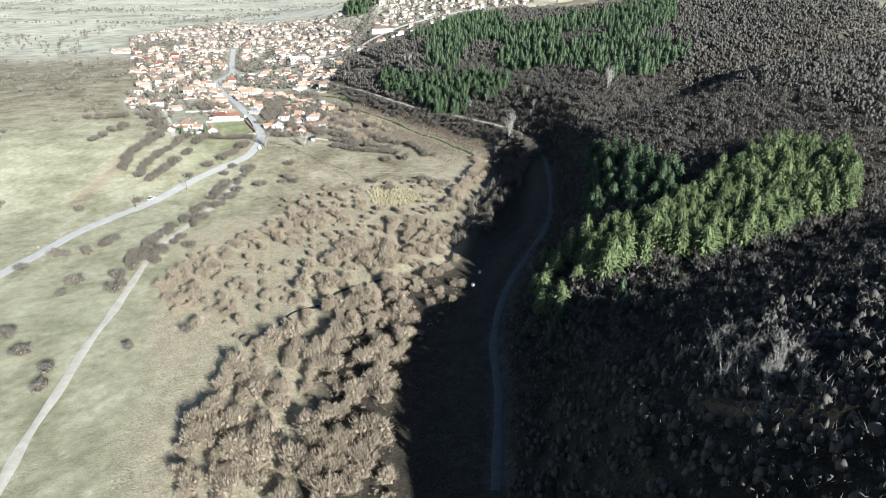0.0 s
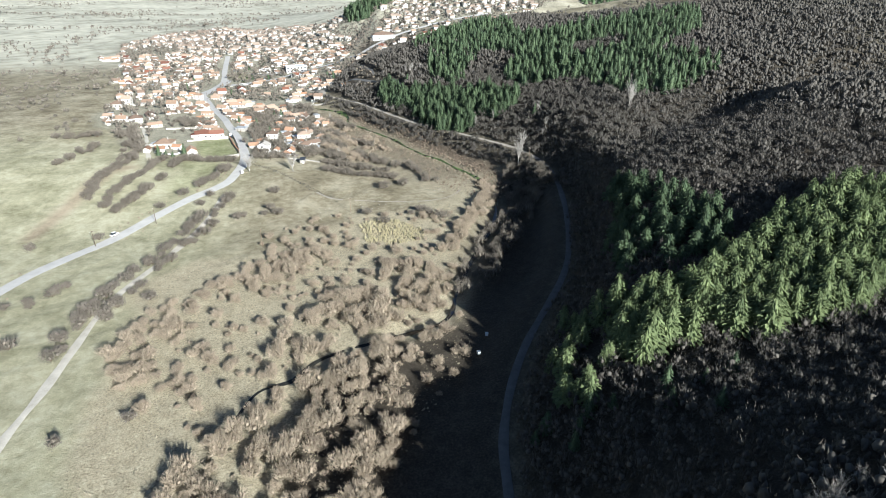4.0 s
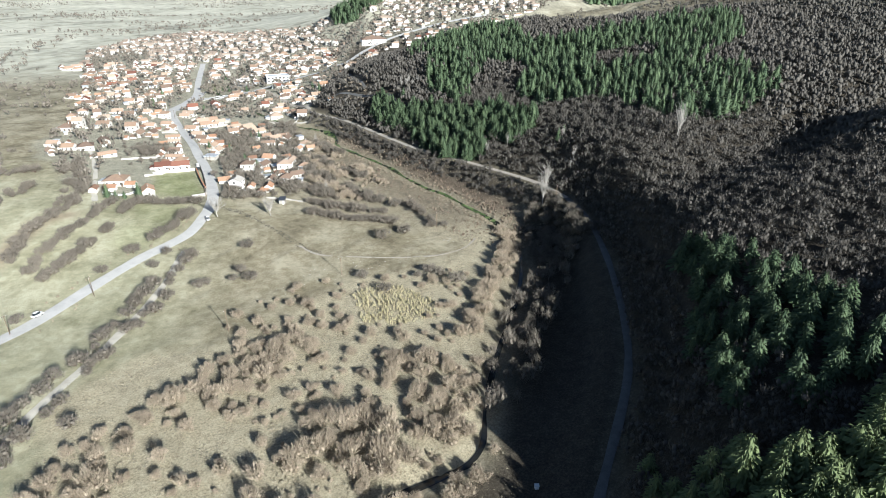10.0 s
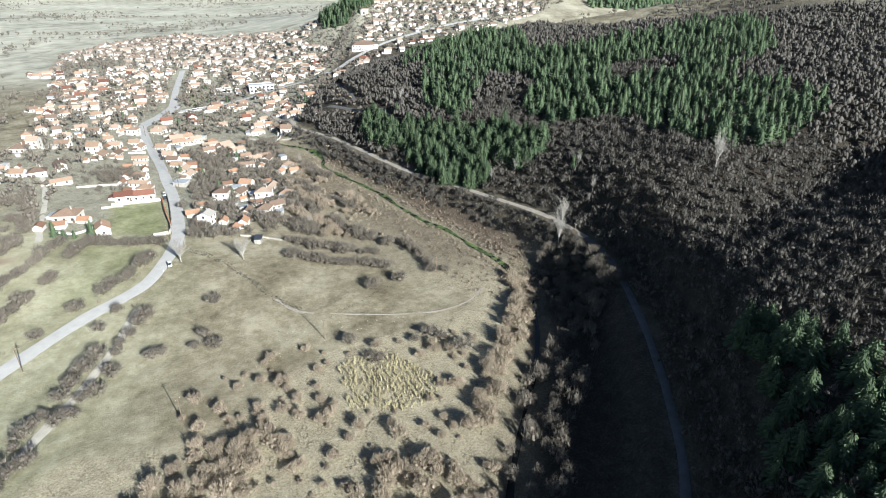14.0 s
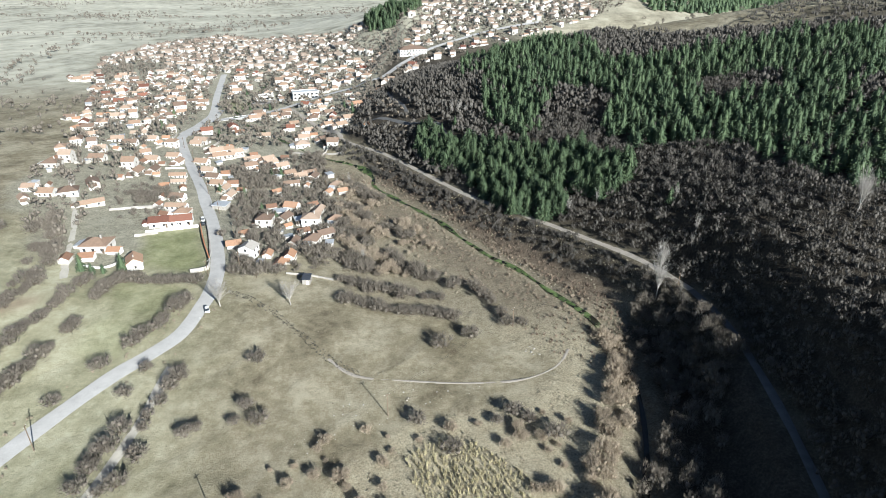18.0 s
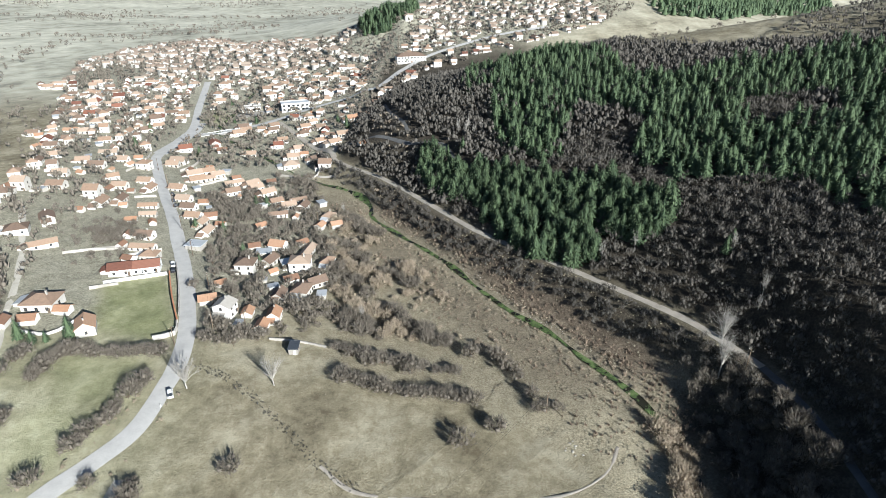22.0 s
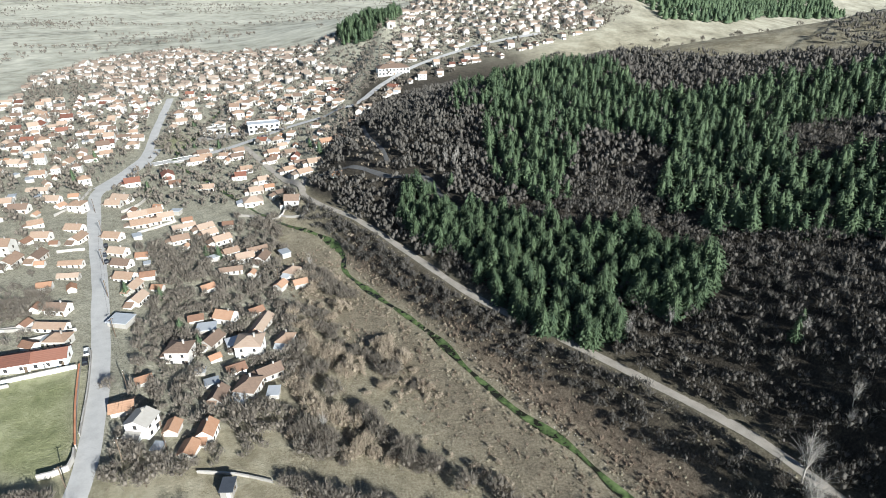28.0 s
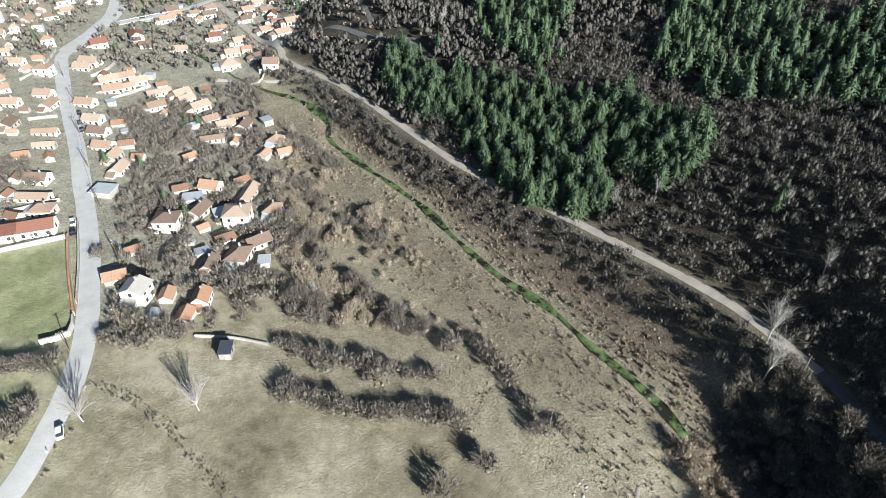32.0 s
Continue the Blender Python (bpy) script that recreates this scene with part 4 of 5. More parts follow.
TUFTS = [tuft(s, 7, 0.55, 0.75, 0.09, 0.45) for s in range(4)]
REEDS = [tuft(9 + s, 14, 1.7, 0.7, 0.10) for s in range(3)]
gx, gy = spread(WEEDS, 1.75, 33, 0.75)
gx, gy = clear_of(gx, gy, (RIVER, 1.6), (TRACK, 2.4), (FIELD_PATH, 1.4))
gx, gy = away(gx, gy, SLOPE)
d, side, _ = along(RIVER, gx, gy)
shady = (side > 0) & (gy < 165)
gx, gy = gx[~shady], gy[~shady]
m = np.sin(gx * 0.21) * np.sin(gy * 0.17 + gx * 0.05) > -0.55
mass("dry_grass_tufts", TUFTS, gx[m], gy[m], 0.45, 1.2, 34, M_STRAW, "pale dry grass and weed tussocks", "grass", 0.05)
gx, gy = spread(THICKET, 2.0, 35, 0.7)
mass("thicket_grass", TUFTS, gx, gy, 0.4, 1.0, 36, M_STRAW, "pale dry grass under the willow scrub", "grass", 0.05)
gx, gy = spread([(14, 118), (24, 124), (36, 120), (48, 104), (44, 92), (30, 90), (16, 96)], 1.25, 37, 0.85)
mass("reed_bed", REEDS, gx, gy, 0.6, 1.2, 38, M_REED, "yellowish dry reed bed in a hollow", "reeds", 0.05)

gx, gy = spread([(-46, 204), (-20, 196), (4, 158), (60, 148), (66, 158), (40, 180), (4, 200), (-20, 206)], 2.6, 46, 0.5)
mass("field_grass", TUFTS, gx, gy, 0.25, 0.7, 47, M_STRAW, "short dry grass tufts on the mown field", "grass", 0.05)
gx, gy = spread([(-100, 60), (-86, 20), (-60, 60), (-30, 106), (0, 124), (0, 150), (-24, 182), (-46, 200), (-60, 166), (-80, 100)], 2.8, 48, 0.45)
mass("meadow_grass", TUFTS, gx, gy, 0.25, 0.75, 49, M_STRAW, "short dry grass tufts on the meadow", "grass", 0.05)

# scattered scrub of the far meadows and the ridge behind
rng = np.random.default_rng(39)
FARFIELD = [(-420, 360), (-190, 330), (-185, 460), (-250, 690), (-300, 900), (-160, 1060), (60, 980), (300, 1150), (700, 1700), (500, 2600), (-900, 2600), (-1100, 1400)]
gx, gy = spread(FARFIELD, 14.0, 40, 0.9)
m = np.sin(gx * 0.012 + 1) * np.sin(gy * 0.009) + 0.35 * np.sin(gx * 0.041 + gy * 0.03) + rng.normal(size=len(gx)) * 0.3 > 0.62
mass("far_scrub", FUZZ, gx[m], gy[m], 0.6, 1.6, 41, M_BUSH, "dark leafless scrub on the distant meadows", "scrub")
hx, hy = [], []
for line in ([(-1000, 1250), (-500, 1180), (-260, 1120), (-60, 1130)], [(-900, 1650), (-300, 1500), (250, 1420), (600, 1500)], [(-1100, 2300), (-300, 2050), (500, 1950), (900, 2100)], [(-330, 700), (-380, 900), (-360, 1100)], [(-420, 640), (-300, 600), (-215, 560)], [(-400, 500), (-280, 470), (-190, 452)]):
    p = chain(line, 7.0)
    hx += list(p[:, 0] + rng.normal(size=len(p)) * 9)
    hy += list(p[:, 1] + rng.normal(size=len(p)) * 9)
mass("far_hedges", FUZZ, np.array(hx), np.array(hy), 0.9, 2.2, 46, M_BUSH, "dark leafless hedgerows across the distant fields", "hedges")
gx, gy = spread([(-440, 120), (-190, 90), (-170, 330), (-190, 460), (-440, 560)], 9.0, 42, 0.8)
m = np.sin(gx * 0.05 + 1) * np.sin(gy * 0.035 + 0.5) + 0.3 * np.sin(gx * 0.11 + gy * 0.09) > 0.42
mass("west_scrub", LITE, gx[m], gy[m], 0.6, 1.1, 43, M_BUSH, "dark leafless scrub on the western slope", "scrub")
gx, gy = spread([(150, 540), (198, 640), (262, 676), (250, 560), (216, 470), (252, 412), (300, 368), (340, 345), (300, 335), (205, 395), (192, 450)], 4.2, 78, 0.9)
mass("belt_wood", WOODS_FAR, gx, gy, 0.55, 0.95, 79, M_TWIG_DARK, "grey-brown leafless wood along the upper edge of the pines", "bare wood")
gx, gy = spread([(230, 455), (320, 690), (400, 730), (380, 520), (340, 435), (280, 440)], 13.0, 85, 0.5)
mass("ridge_scrub", LITE, gx, gy, 0.5, 1.2, 86, M_BUSH, "scattered dark shrubs on the pale ridge meadow", "scrub")
gx, gy = spread([(290, 400), (330, 420), (420, 440), (440, 330), (330, 350)], 6.0, 44, 0.9)
mass("ridge_wood", WOODS_FAR, gx, gy, 0.6, 1.0, 45, M_TWIG_DARK, "dark leafless wood on the ridge", "bare wood")


# shrubs and trees that stand alone


def plant(name, arrays, wood, leaf, label, category, leaf_name):
    top = tagged(new(name), label, category)
    wv, wf = arrays[0]
    if name in ("birch", "tree"):
        # the stem, then each limb by itself
        mesh_from("trunk", wv[:10], wf[:10], wood).parent = top
        for k in range(10, len(wv), 14):
            mesh_from("limb", wv[k:k + 14], wf[k:k + 14] - k, wood).parent = top
    else:
        mesh_from("trunk", wv, wf, wood).parent = top
    mesh_from(leaf_name, arrays[1][0], arrays[1][1], leaf).parent = top
    return top


def stand(kinds, places, lo, hi, seed, group=""):
    """Copies of the kinds at the places of the plan; the first of each kind is set down too."""
    rng = np.random.default_rng(seed)
    fresh = list(kinds)
    for x, y in places:
        ob = kinds[rng.integers(len(kinds))]
        s = rng.uniform(lo, hi)
        m = pose(x, y, ground_z(x, y) - 0.1, 0, 0, rng.uniform(0, 360)) @ Matrix.Diagonal((s, s, s * rng.uniform(0.85, 1.1), 1))
        if fresh:
            ob = fresh.pop()
        else:
            ob = copy_thing(ob, m)
        ob.matrix_basis = m
        tagged(ob, group=group)


BUSHES = [plant("bush", t, M_BARK, M_BUSH, "dense rounded leafless grey-brown bush in dry grass", "bush", "crown") for t in HAWTHORN]
HEDGE_LINES = [([(-62, 168), (-70, 140), (-78, 112), (-88, 86), (-96, 64), (-101, 44), (-103, 20)], 3.2, 4.2), ([(-55, 168), (-64, 138), (-72, 110), (-81, 84), (-89, 62), (-92, 44)], 3.0, 5.0), ([(-123, 159), (-119, 183), (-110, 205), (-103, 225)], 1.6, 3.2), ([(-116, 153), (-104, 179), (-98, 197)], 1.6, 3.2), ([(-132, 170), (-133, 190), (-129, 206), (-121, 225)], 2.0, 3.6), ([(-181, 270), (-158, 277), (-130, 291)], 4.0, 3.6), ([(-133, 255), (-119, 250)], 2.0, 3.0), ([(-96, 212), (-92, 224)], 1.2, 2.6), ([(-76, 183), (-67, 197), (-62, 207)], 1.0, 3.6), ([(-161, 215), (-158, 231), (-150, 250)], 3.0, 4.0), ([(-150, 48), (-140, 62), (-128, 60), (-122, 68), (-116, 82)], 4.0, 5.5), ([(-92, 226), (-75, 223), (-67, 223), (-58, 221)], 1.2, 2.4), ([(-142, 275), (-137, 282), (-129, 275), (-126, 249), (-125, 223)], 4.5, 3.0), ([(-112, 325), (-103, 321), (-97, 331), (-91, 317), (-105, 312)], 3.0, 3.4)]
rng = np.random.default_rng(50)
spots = []
for line, loose, step in HEDGE_LINES:
    for p in chain(line, step * 0.8):
        if rng.uniform() < 0.9:
            spots.append((p[0] + rng.normal() * loose * 0.5, p[1] + rng.normal() * loose * 0.5))
spots += [(-68, 169), (-60, 170), (-79, 164), (-93, 157), (-88, 152), (-72, 158), (-50, 137), (-47, 139), (-83, 172), (-72, 177), (-64, 204), (-59, 200), (-33, 146), (-29, 139), (-31, 168), (-36, 140)]
spots += [(-124, 20), (-121, 29), (-124, -23), (-111, -36), (-110, -46), (-133, -10), (-145, 117), (-137, 82), (-87, -27), (-68, -20), (-78, 57), (-116, 124), (-104, 139), (-128, 96)]
sx, sy = clear_of(np.array([p[0] for p in spots]), np.array([p[1] for p in spots]), (ROAD, 4.5), (PATH_WEST, 2.0), ([(-113, 230), (-122, 267), (-141, 327)], 2.5))
stand(BUSHES, list(zip(sx, sy)), 1.05, 1.95, 51, "bushes on the meadow")
spots = []
for line, step in (([(1, 203), (10, 197), (20, 193), (32, 189), (43, 185)], 2.6), ([(0, 219), (9, 213), (19, 208), (29, 204), (40, 202)], 3.0)):
    for p in chain(line, step):
        spots.append((p[0] + rng.normal() * 0.7, p[1] + rng.normal() * 0.9))
spots += [(60, 196), (62, 186), (62, 179), (68, 178), (56, 207), (47, 211), (58, 201), (50, 130), (44, 127), (54, 126), (60, 118), (28, 118), (20, 131), (34, 168), (46, 172), (12, 236), (4, 232)]
stand(BUSHES, spots, 1.25, 2.0, 52, "bushes at the field edge")

SYCAMORES = [plant("tree", bare_tree(70 + s, 12.0, 5.0, 20, 56, 0.26, 0.2, 0.02), M_TWIG_PALE, M_TWIG_PALE, "tall leafless tree with pale bark beside the road", "tree", "crown") for s in range(2)]
stand(SYCAMORES, [(-48, 203), (-21, 201)], 0.95, 1.05, 53, "pale trees by the field")
BIRCHES = [plant("birch", bare_tree(74 + s, 14, 2.1, 14, 40, 0.19, 0.24, 0.02), M_TWIG_PALE, M_TWIG_PALE, "slender leafless birch with white bark", "birch", "crown") for s in range(2)]
stand(BIRCHES, [(114, 163), (118, 169), (122, 176), (127, 184), (186, 160), (189, 163)], 1.15, 1.6, 54, "birches")
stand(BIRCHES, [(112, 247), (124, 243), (143, 190), (146, 193), (82, 394), (86, 390), (90, 386), (94, 385), (88, 393), (10, 240), (8, 350), (148, 215)], 0.55, 0.75, 55, "small birches")
LONE = [plant("pine", pine(44 + s, 8.5, 2.2, 14, 14, 0.05, 0.1), M_BARK, M_NEEDLE, "young green pine standing alone on the slope", "pine", "needles") for s in range(2)]
stand(LONE, [(94, -68), (102, -68), (82, -72), (91, -79), (54, -58), (50, -60), (57, -70), (-130, 483), (-131, 531), (-66, 333), (-34, 368), (-40, 301), (12, 519), (-81, 620), (-54, 554), (151, 220), (146, 216), (84, -66), (64, -62), (60, -66), (70, -64), (80, 372), (72, 376), (120, 300), (-52, 328), (-32, 290), (-40, 372), (18, 500), (-86, 470), (-72, 560), (-108, 236), (-103, 233), (-99, 234), (-92, 236)], 0.6, 1.1, 56, "lone pines")
GARDEN = [plant("garden_tree", crown(90 + s, 6.3, 3.5, 7, 480, 0.14, 0.15, 0.042, 0.06, 0.42, core=0.42), M_BARK, M_BUSH, "leafless grey-brown garden tree", "tree", "crown") for s in range(3)]
GARDEN_NEAR = [(-56, 268), (-40, 262), (-34, 268), (-16, 250), (-12, 246), (-8, 252), (-38, 290), (-30, 272), (-40, 234), (-34, 230), (-36, 224), (-28, 226), (-44, 238), (-46, 228), (-52, 290), (-54, 300), (-46, 300), (-50, 280), (-44, 310), (-36, 318), (-44, 326), (-30, 326), (-28, 340), (-40, 346), (-50, 340), (-48, 356), (-38, 362), (-62, 352), (-55, 372), (-30, 378), (-22, 384), (-10, 350), (-4, 372), (-8, 398), (-20, 404), (-30, 418), (-10, 416), (2, 312), (-4, 318), (4, 262)]
stand(GARDEN, GARDEN_NEAR, 0.7, 1.2, 57, "garden trees")
# ---------------------------------------------------------------- houses


def gable_roof(w, d, z, rise, over=0.45, thick=0.16):
    """Two slabs with eaves, the ridge along x."""
    bm = bmesh.new()
    x, y = w / 2 + over, d / 2 + over
    drop = rise * over / (d / 2)
    for s in (-1, 1):
        low, high = Vector((0, s * y, z - drop)), Vector((0, 0, z + rise))
        v = [bm.verts.new((xx, p.y, p.z + h)) for h in (0, thick) for xx, p in ((-x, low), (x, low), (x, high), (-x, high))]
        for q in ((0, 1, 2, 3), (4, 5, 6, 7), (0, 1, 5, 4), (1, 2, 6, 5), (2, 3, 7, 6), (3, 0, 4, 7)):
            bm.faces.new([v[i] for i in q])
    bmesh.ops.recalc_face_normals(bm, faces=bm.faces)
    return bm


def hip_roof(w, d, z, rise, over=0.45, thick=0.16):
    bm = bmesh.new()
    x, y = w / 2 + over, d / 2 + over
    r = max(w / 2 - d / 2, 0.3)
    base = [bm.verts.new((sx * x, sy * y, z - 0.1)) for sx, sy in ((-1, -1), (1, -1), (1, 1), (-1, 1))]
    eave = [bm.verts.new((v.co.x, v.co.y, z - 0.1 + thick)) for v in base]
    a, b = bm.verts.new((-r, 0, z + rise)), bm.verts.new((r, 0, z + rise))
    bm.faces.new(base[::-1])
    for i in range(4):
        bm.faces.new((base[i], base[(i + 1) % 4], eave[(i + 1) % 4], eave[i]))
    bm.faces.new((eave[0], eave[1], b, a))
    bm.faces.new((eave[1], eave[2], b))
    bm.faces.new((eave[2], eave[3], a, b))
    bm.faces.new((eave[3], eave[0], a))
    bmesh.ops.recalc_face_normals(bm, faces=bm.faces)
    return bm


def body(w, d, h, rise, gable):
    bm = bmesh.new()
    box(bm, -w / 2, -d / 2, -1.6, w / 2, d / 2, h)
    if gable:
        for s in (-1, 1):
            v = [bm.verts.new((s * (w / 2 - t), yy, zz)) for t in (0, 0.25) for yy, zz in ((-d / 2, h), (d / 2, h), (0, h + rise))]
            for q in ((0, 1, 2), (3, 4, 5), (0, 1, 4, 3), (1, 2, 5, 4), (2, 0, 3, 5)):
                bm.faces.new([v[i] for i in q])
    bmesh.ops.recalc_face_normals(bm, faces=bm.faces)
    return bm


def window(parent, x, y, z, turn, wide=0.9, tall=1.2):
    """Frame with a sunk pane, proud of the wall; the pane is its child."""
    bm = bmesh.new()
    for c in ((-wide / 2 - 0.08, -0.05, -tall / 2 - 0.08, wide / 2 + 0.08, 0.05, -tall / 2), (-wide / 2 - 0.08, -0.05, tall / 2, wide / 2 + 0.08, 0.05, tall / 2 + 0.08), (-wide / 2 - 0.08, -0.05, -tall / 2, -wide / 2, 0.05, tall / 2), (wide / 2, -0.05, -tall / 2, wide / 2 + 0.08, 0.05, tall / 2), (-0.03, -0.04, -tall / 2, 0.03, 0.04, tall / 2)):
        box(bm, *c)
    f = part("window", bm, M_WOOD, parent)
    f.matrix_basis = pose(x, y, z, 0, 0, turn)
    part("pane", one_box(-wide / 2, -0.03, -tall / 2, wide / 2, 0.02, tall / 2), M_GLASS, f)
    return f


def house(name, w, d, h, rise, style, roof_mat, wall_mat, label, windows=True, chimney=True, plain_panes=False):
    """A house at the origin, its long side along x and its front to -y."""
    top = new(name)
    tagged(top, label, "house")
    gable = style == "gable"
    if style == "flat":
        part("wall", body(w, d, h, 0, False), wall_mat, top)
        part("roof", one_box(-w / 2 - 0.3, -d / 2 - 0.3, h, w / 2 + 0.3, d / 2 + 0.3, h + 0.3), roof_mat, top)
    else:
        part("wall", body(w, d, h, rise, gable), wall_mat, top)
        part("roof", gable_roof(w, d, h, rise) if gable else hip_roof(w, d, h, rise), roof_mat, top)
    if name == "house" and style != "flat":
        # a lower lean-to against the gable end, with its own sloping roof
        aw, ad, ah = w * 0.36, d * 0.62, 2.1
        part("annex", body(aw, ad, ah, 0, False), wall_mat, top).matrix_basis = pose(-w / 2 - aw / 2, d * 0.12, 0)
        bm = one_box(-aw / 2 - 0.3, -ad / 2 - 0.3, ah, aw / 2, ad / 2 + 0.3, ah + 0.14)
        for v in bm.verts:
            v.co.z += (v.co.x + aw / 2) * 0.28
        part("annex_roof", bm, M_SHEET if w == 10.5 else roof_mat, top).matrix_basis = pose(-w / 2 - aw / 2, d * 0.12, 0)
    if chimney:
        bm = one_box(w * 0.18, -0.3, h + 0.2, w * 0.18 + 0.55, 0.3, h + rise + 0.9)
        box(bm, w * 0.18 - 0.08, -0.38, h + rise + 0.9, w * 0.18 + 0.63, 0.38, h + rise + 1.02)
        part("chimney", bm, M_KERB, top)
    if windows and plain_panes:
        for floor_z in ([1.5] if h < 4.2 else [1.5, 4.2]):
            for k in (0.25, 0.75):
                part("window", one_box(-w / 2 + k * w - 0.5, -d / 2 - 0.06, floor_z - 0.6, -w / 2 + k * w + 0.5, -d / 2 + 0.05, floor_z + 0.6), M_GLASS, top)
    elif windows:
        for floor_z in ([1.5] if h < 4.2 else [1.5, 4.2]):
            for k in range(max(2, int(w / 3.2))):
                window(top, -w / 2 + (k + 0.5) * w / max(2, int(w / 3.2)), -d / 2 - 0.03, floor_z, 0)
            window(top, w / 2 + 0.03, 0.2, floor_z, 90)
            window(top, -w / 2 - 0.03, 0.2, floor_z, 90)
        part("door", one_box(w * 0.33, -d / 2 - 0.06, -0.2, w * 0.33 + 0.95, -d / 2 + 0.02, 1.95), M_WOOD, top)
    return top


KINDS = {}


def kind_of_house(key):
    """The patterns from which the village is built; those with _far have simpler windows."""
    if key.endswith("_far") and key not in KINDS:
        spec = {"low_far": (10, 7, 3.0, 2.0, "gable", M_TILE, "low whitewashed village house with a faded clay tile roof"), "hip_far": (10.5, 8.5, 3.4, 2.2, "hip", M_TILE, "whitewashed village house with a hipped tile roof"), "two_far": (9.5, 8.5, 5.9, 2.0, "hip", M_TILE, "two-storey plastered village house with a tiled roof"), "tall_far": (9, 8, 6.2, 2.4, "gable", M_TILE, "tall plastered village house under a gabled tile roof"), "red_far": (10, 8, 3.6, 2.3, "gable", M_TILE_RED, "white village house with a dark red roof"), "long_far": (13, 5.5, 2.6, 1.4, "gable", M_TILE, "long low village outbuilding with an old tile roof")}[key]
        KINDS[key] = house("house", *spec[:6], M_PLASTER, spec[6], True, key != "long_far", True)
    if key not in KINDS:
        KINDS[key] = {
            "low": lambda: house("house", 10, 7, 3.0, 2.0, "gable", M_TILE, M_PLASTER, "low whitewashed house with a faded clay tile roof"),
            "hip": lambda: house("house", 10.5, 8.5, 3.4, 2.2, "hip", M_TILE, M_PLASTER, "whitewashed house with a hipped clay tile roof"),
            "two": lambda: house("house", 9.5, 8.5, 5.9, 2.0, "hip", M_TILE, M_PLASTER, "two-storey whitewashed house with a tiled hipped roof"),
            "tall": lambda: house("house", 9, 8, 6.2, 2.4, "gable", M_TILE, M_PLASTER, "two-storey plastered house under a gabled tile roof"),
            "red": lambda: house("house", 10, 8, 3.6, 2.3, "gable", M_TILE_ORANGE, M_PLASTER, "white house with a bright orange tiled gable roof"),
            "long": lambda: house("outbuilding", 14, 5.5, 2.6, 1.4, "gable", M_TILE, M_PLASTER, "long low outbuilding with an old tile roof", True, False),
            "hut": lambda: house("outbuilding", 5.2, 4.2, 2.3, 1.2, "gable", M_TILE_ORANGE, M_PLASTER, "small tiled outbuilding in a garden", False, False),
            "tin": lambda: house("outbuilding", 5, 4, 2.2, 0, "flat", M_SHEET, M_KERB, "small shed with a pale sheet roof", False, False),
        }[key]()
    return KINDS[key]


def settle(x, y, reach=4.0):
    return min(ground_z(x + a, y + b) for a in (-reach, 0, reach) for b in (-reach, 0, reach)) + 0.25


def put_house(key, x, y, turn, size=1.0):
    first = key not in KINDS
    ob = kind_of_house(key)
    m = pose(x, y, settle(x, y), 0, 0, turn) @ Matrix.Diagonal((size, size, 0.5 + 0.5 * size, 1))
    if first:
        ob.matrix_basis = m
        return ob
    one = copy_thing(ob, m)
    one.matrix_basis = m
    return one


TAKEN = []
NEAR_HOUSES = [
    # the gardens between the road and the brook
    ("two", -37, 284, -12, 0.85), ("two", -14, 286, -8, 0.95), ("red", -25, 310, -25, 0.75), ("low", -28, 293, 60, 0.8), ("long", -11, 304, 70, 0.85),
    ("hip", -13, 263, 70, 0.8), ("low", -7, 271, 25, 0.8), ("hut", -18, 274, 20, 1.1), ("low", -22, 259, 75, 0.7), ("red", -23, 242, 80, 0.62), ("hut", -27, 235, 75, 1.0), ("hut", -49, 256, 10, 1.2), ("hip", -2, 291, 70, 0.65),
]
MORE_HOUSES = [
    ("low", -22, 365, 15, 0.8), ("low", -14, 363, 70, 0.8), ("long", -17, 373, 20, 0.7), ("long", -27, 352, 5, 0.7), ("low", -45, 405, 30, 0.8), ("low", -42, 397, 30, 0.75), ("low", -35, 388, 30, 0.85), ("low", -55, 391, 20, 0.8), ("hut", -68, 371, 0, 1.0), ("hut", -35, 336, 30, 1.0), ("tin", -62, 309, -20, 1.5),
]
ROAD_HOUSES = [
    ("low", -86, 394, -20, 0.85), ("low", -79, 375, -20, 0.8), ("low", -74, 361, -20, 0.8), ("low", -69, 346, -20, 0.8), ("low", -64, 337, 70, 0.7), ("low", -60, 326, 70, 0.75), ("low", -78, 413, 15, 0.9),
    ("low", -86, 319, -15, 0.8), ("long", -84, 306, -15, 0.8), ("hip", -79, 297, -12, 0.7), ("low", -105, 402, -15, 0.8), ("low", -100, 389, 75, 0.8), ("long", -94, 360, -5, 0.7), ("long", -91, 347, -5, 0.6), ("low", -115, 389, -10, 0.8),
]
HEAD_HOUSES = [
    ("hip", -23, 441, 10, 1.0), ("tall", 0, 425, -10, 0.9), ("low", -6, 446, 30, 0.9), ("low", -52, 470, 0, 0.8), ("hut", -72, 479, 5, 1.2), ("low", -65, 524, 15, 0.9), ("two", -46, 632, 10, 1.0), ("hip", -12, 549, 20, 0.8), ("low", -8, 535, 20, 0.7), ("low", -14, 525, 20, 0.8), ("low", -2, 519, 20, 0.8), ("low", -15, 509, 20, 0.7),
]
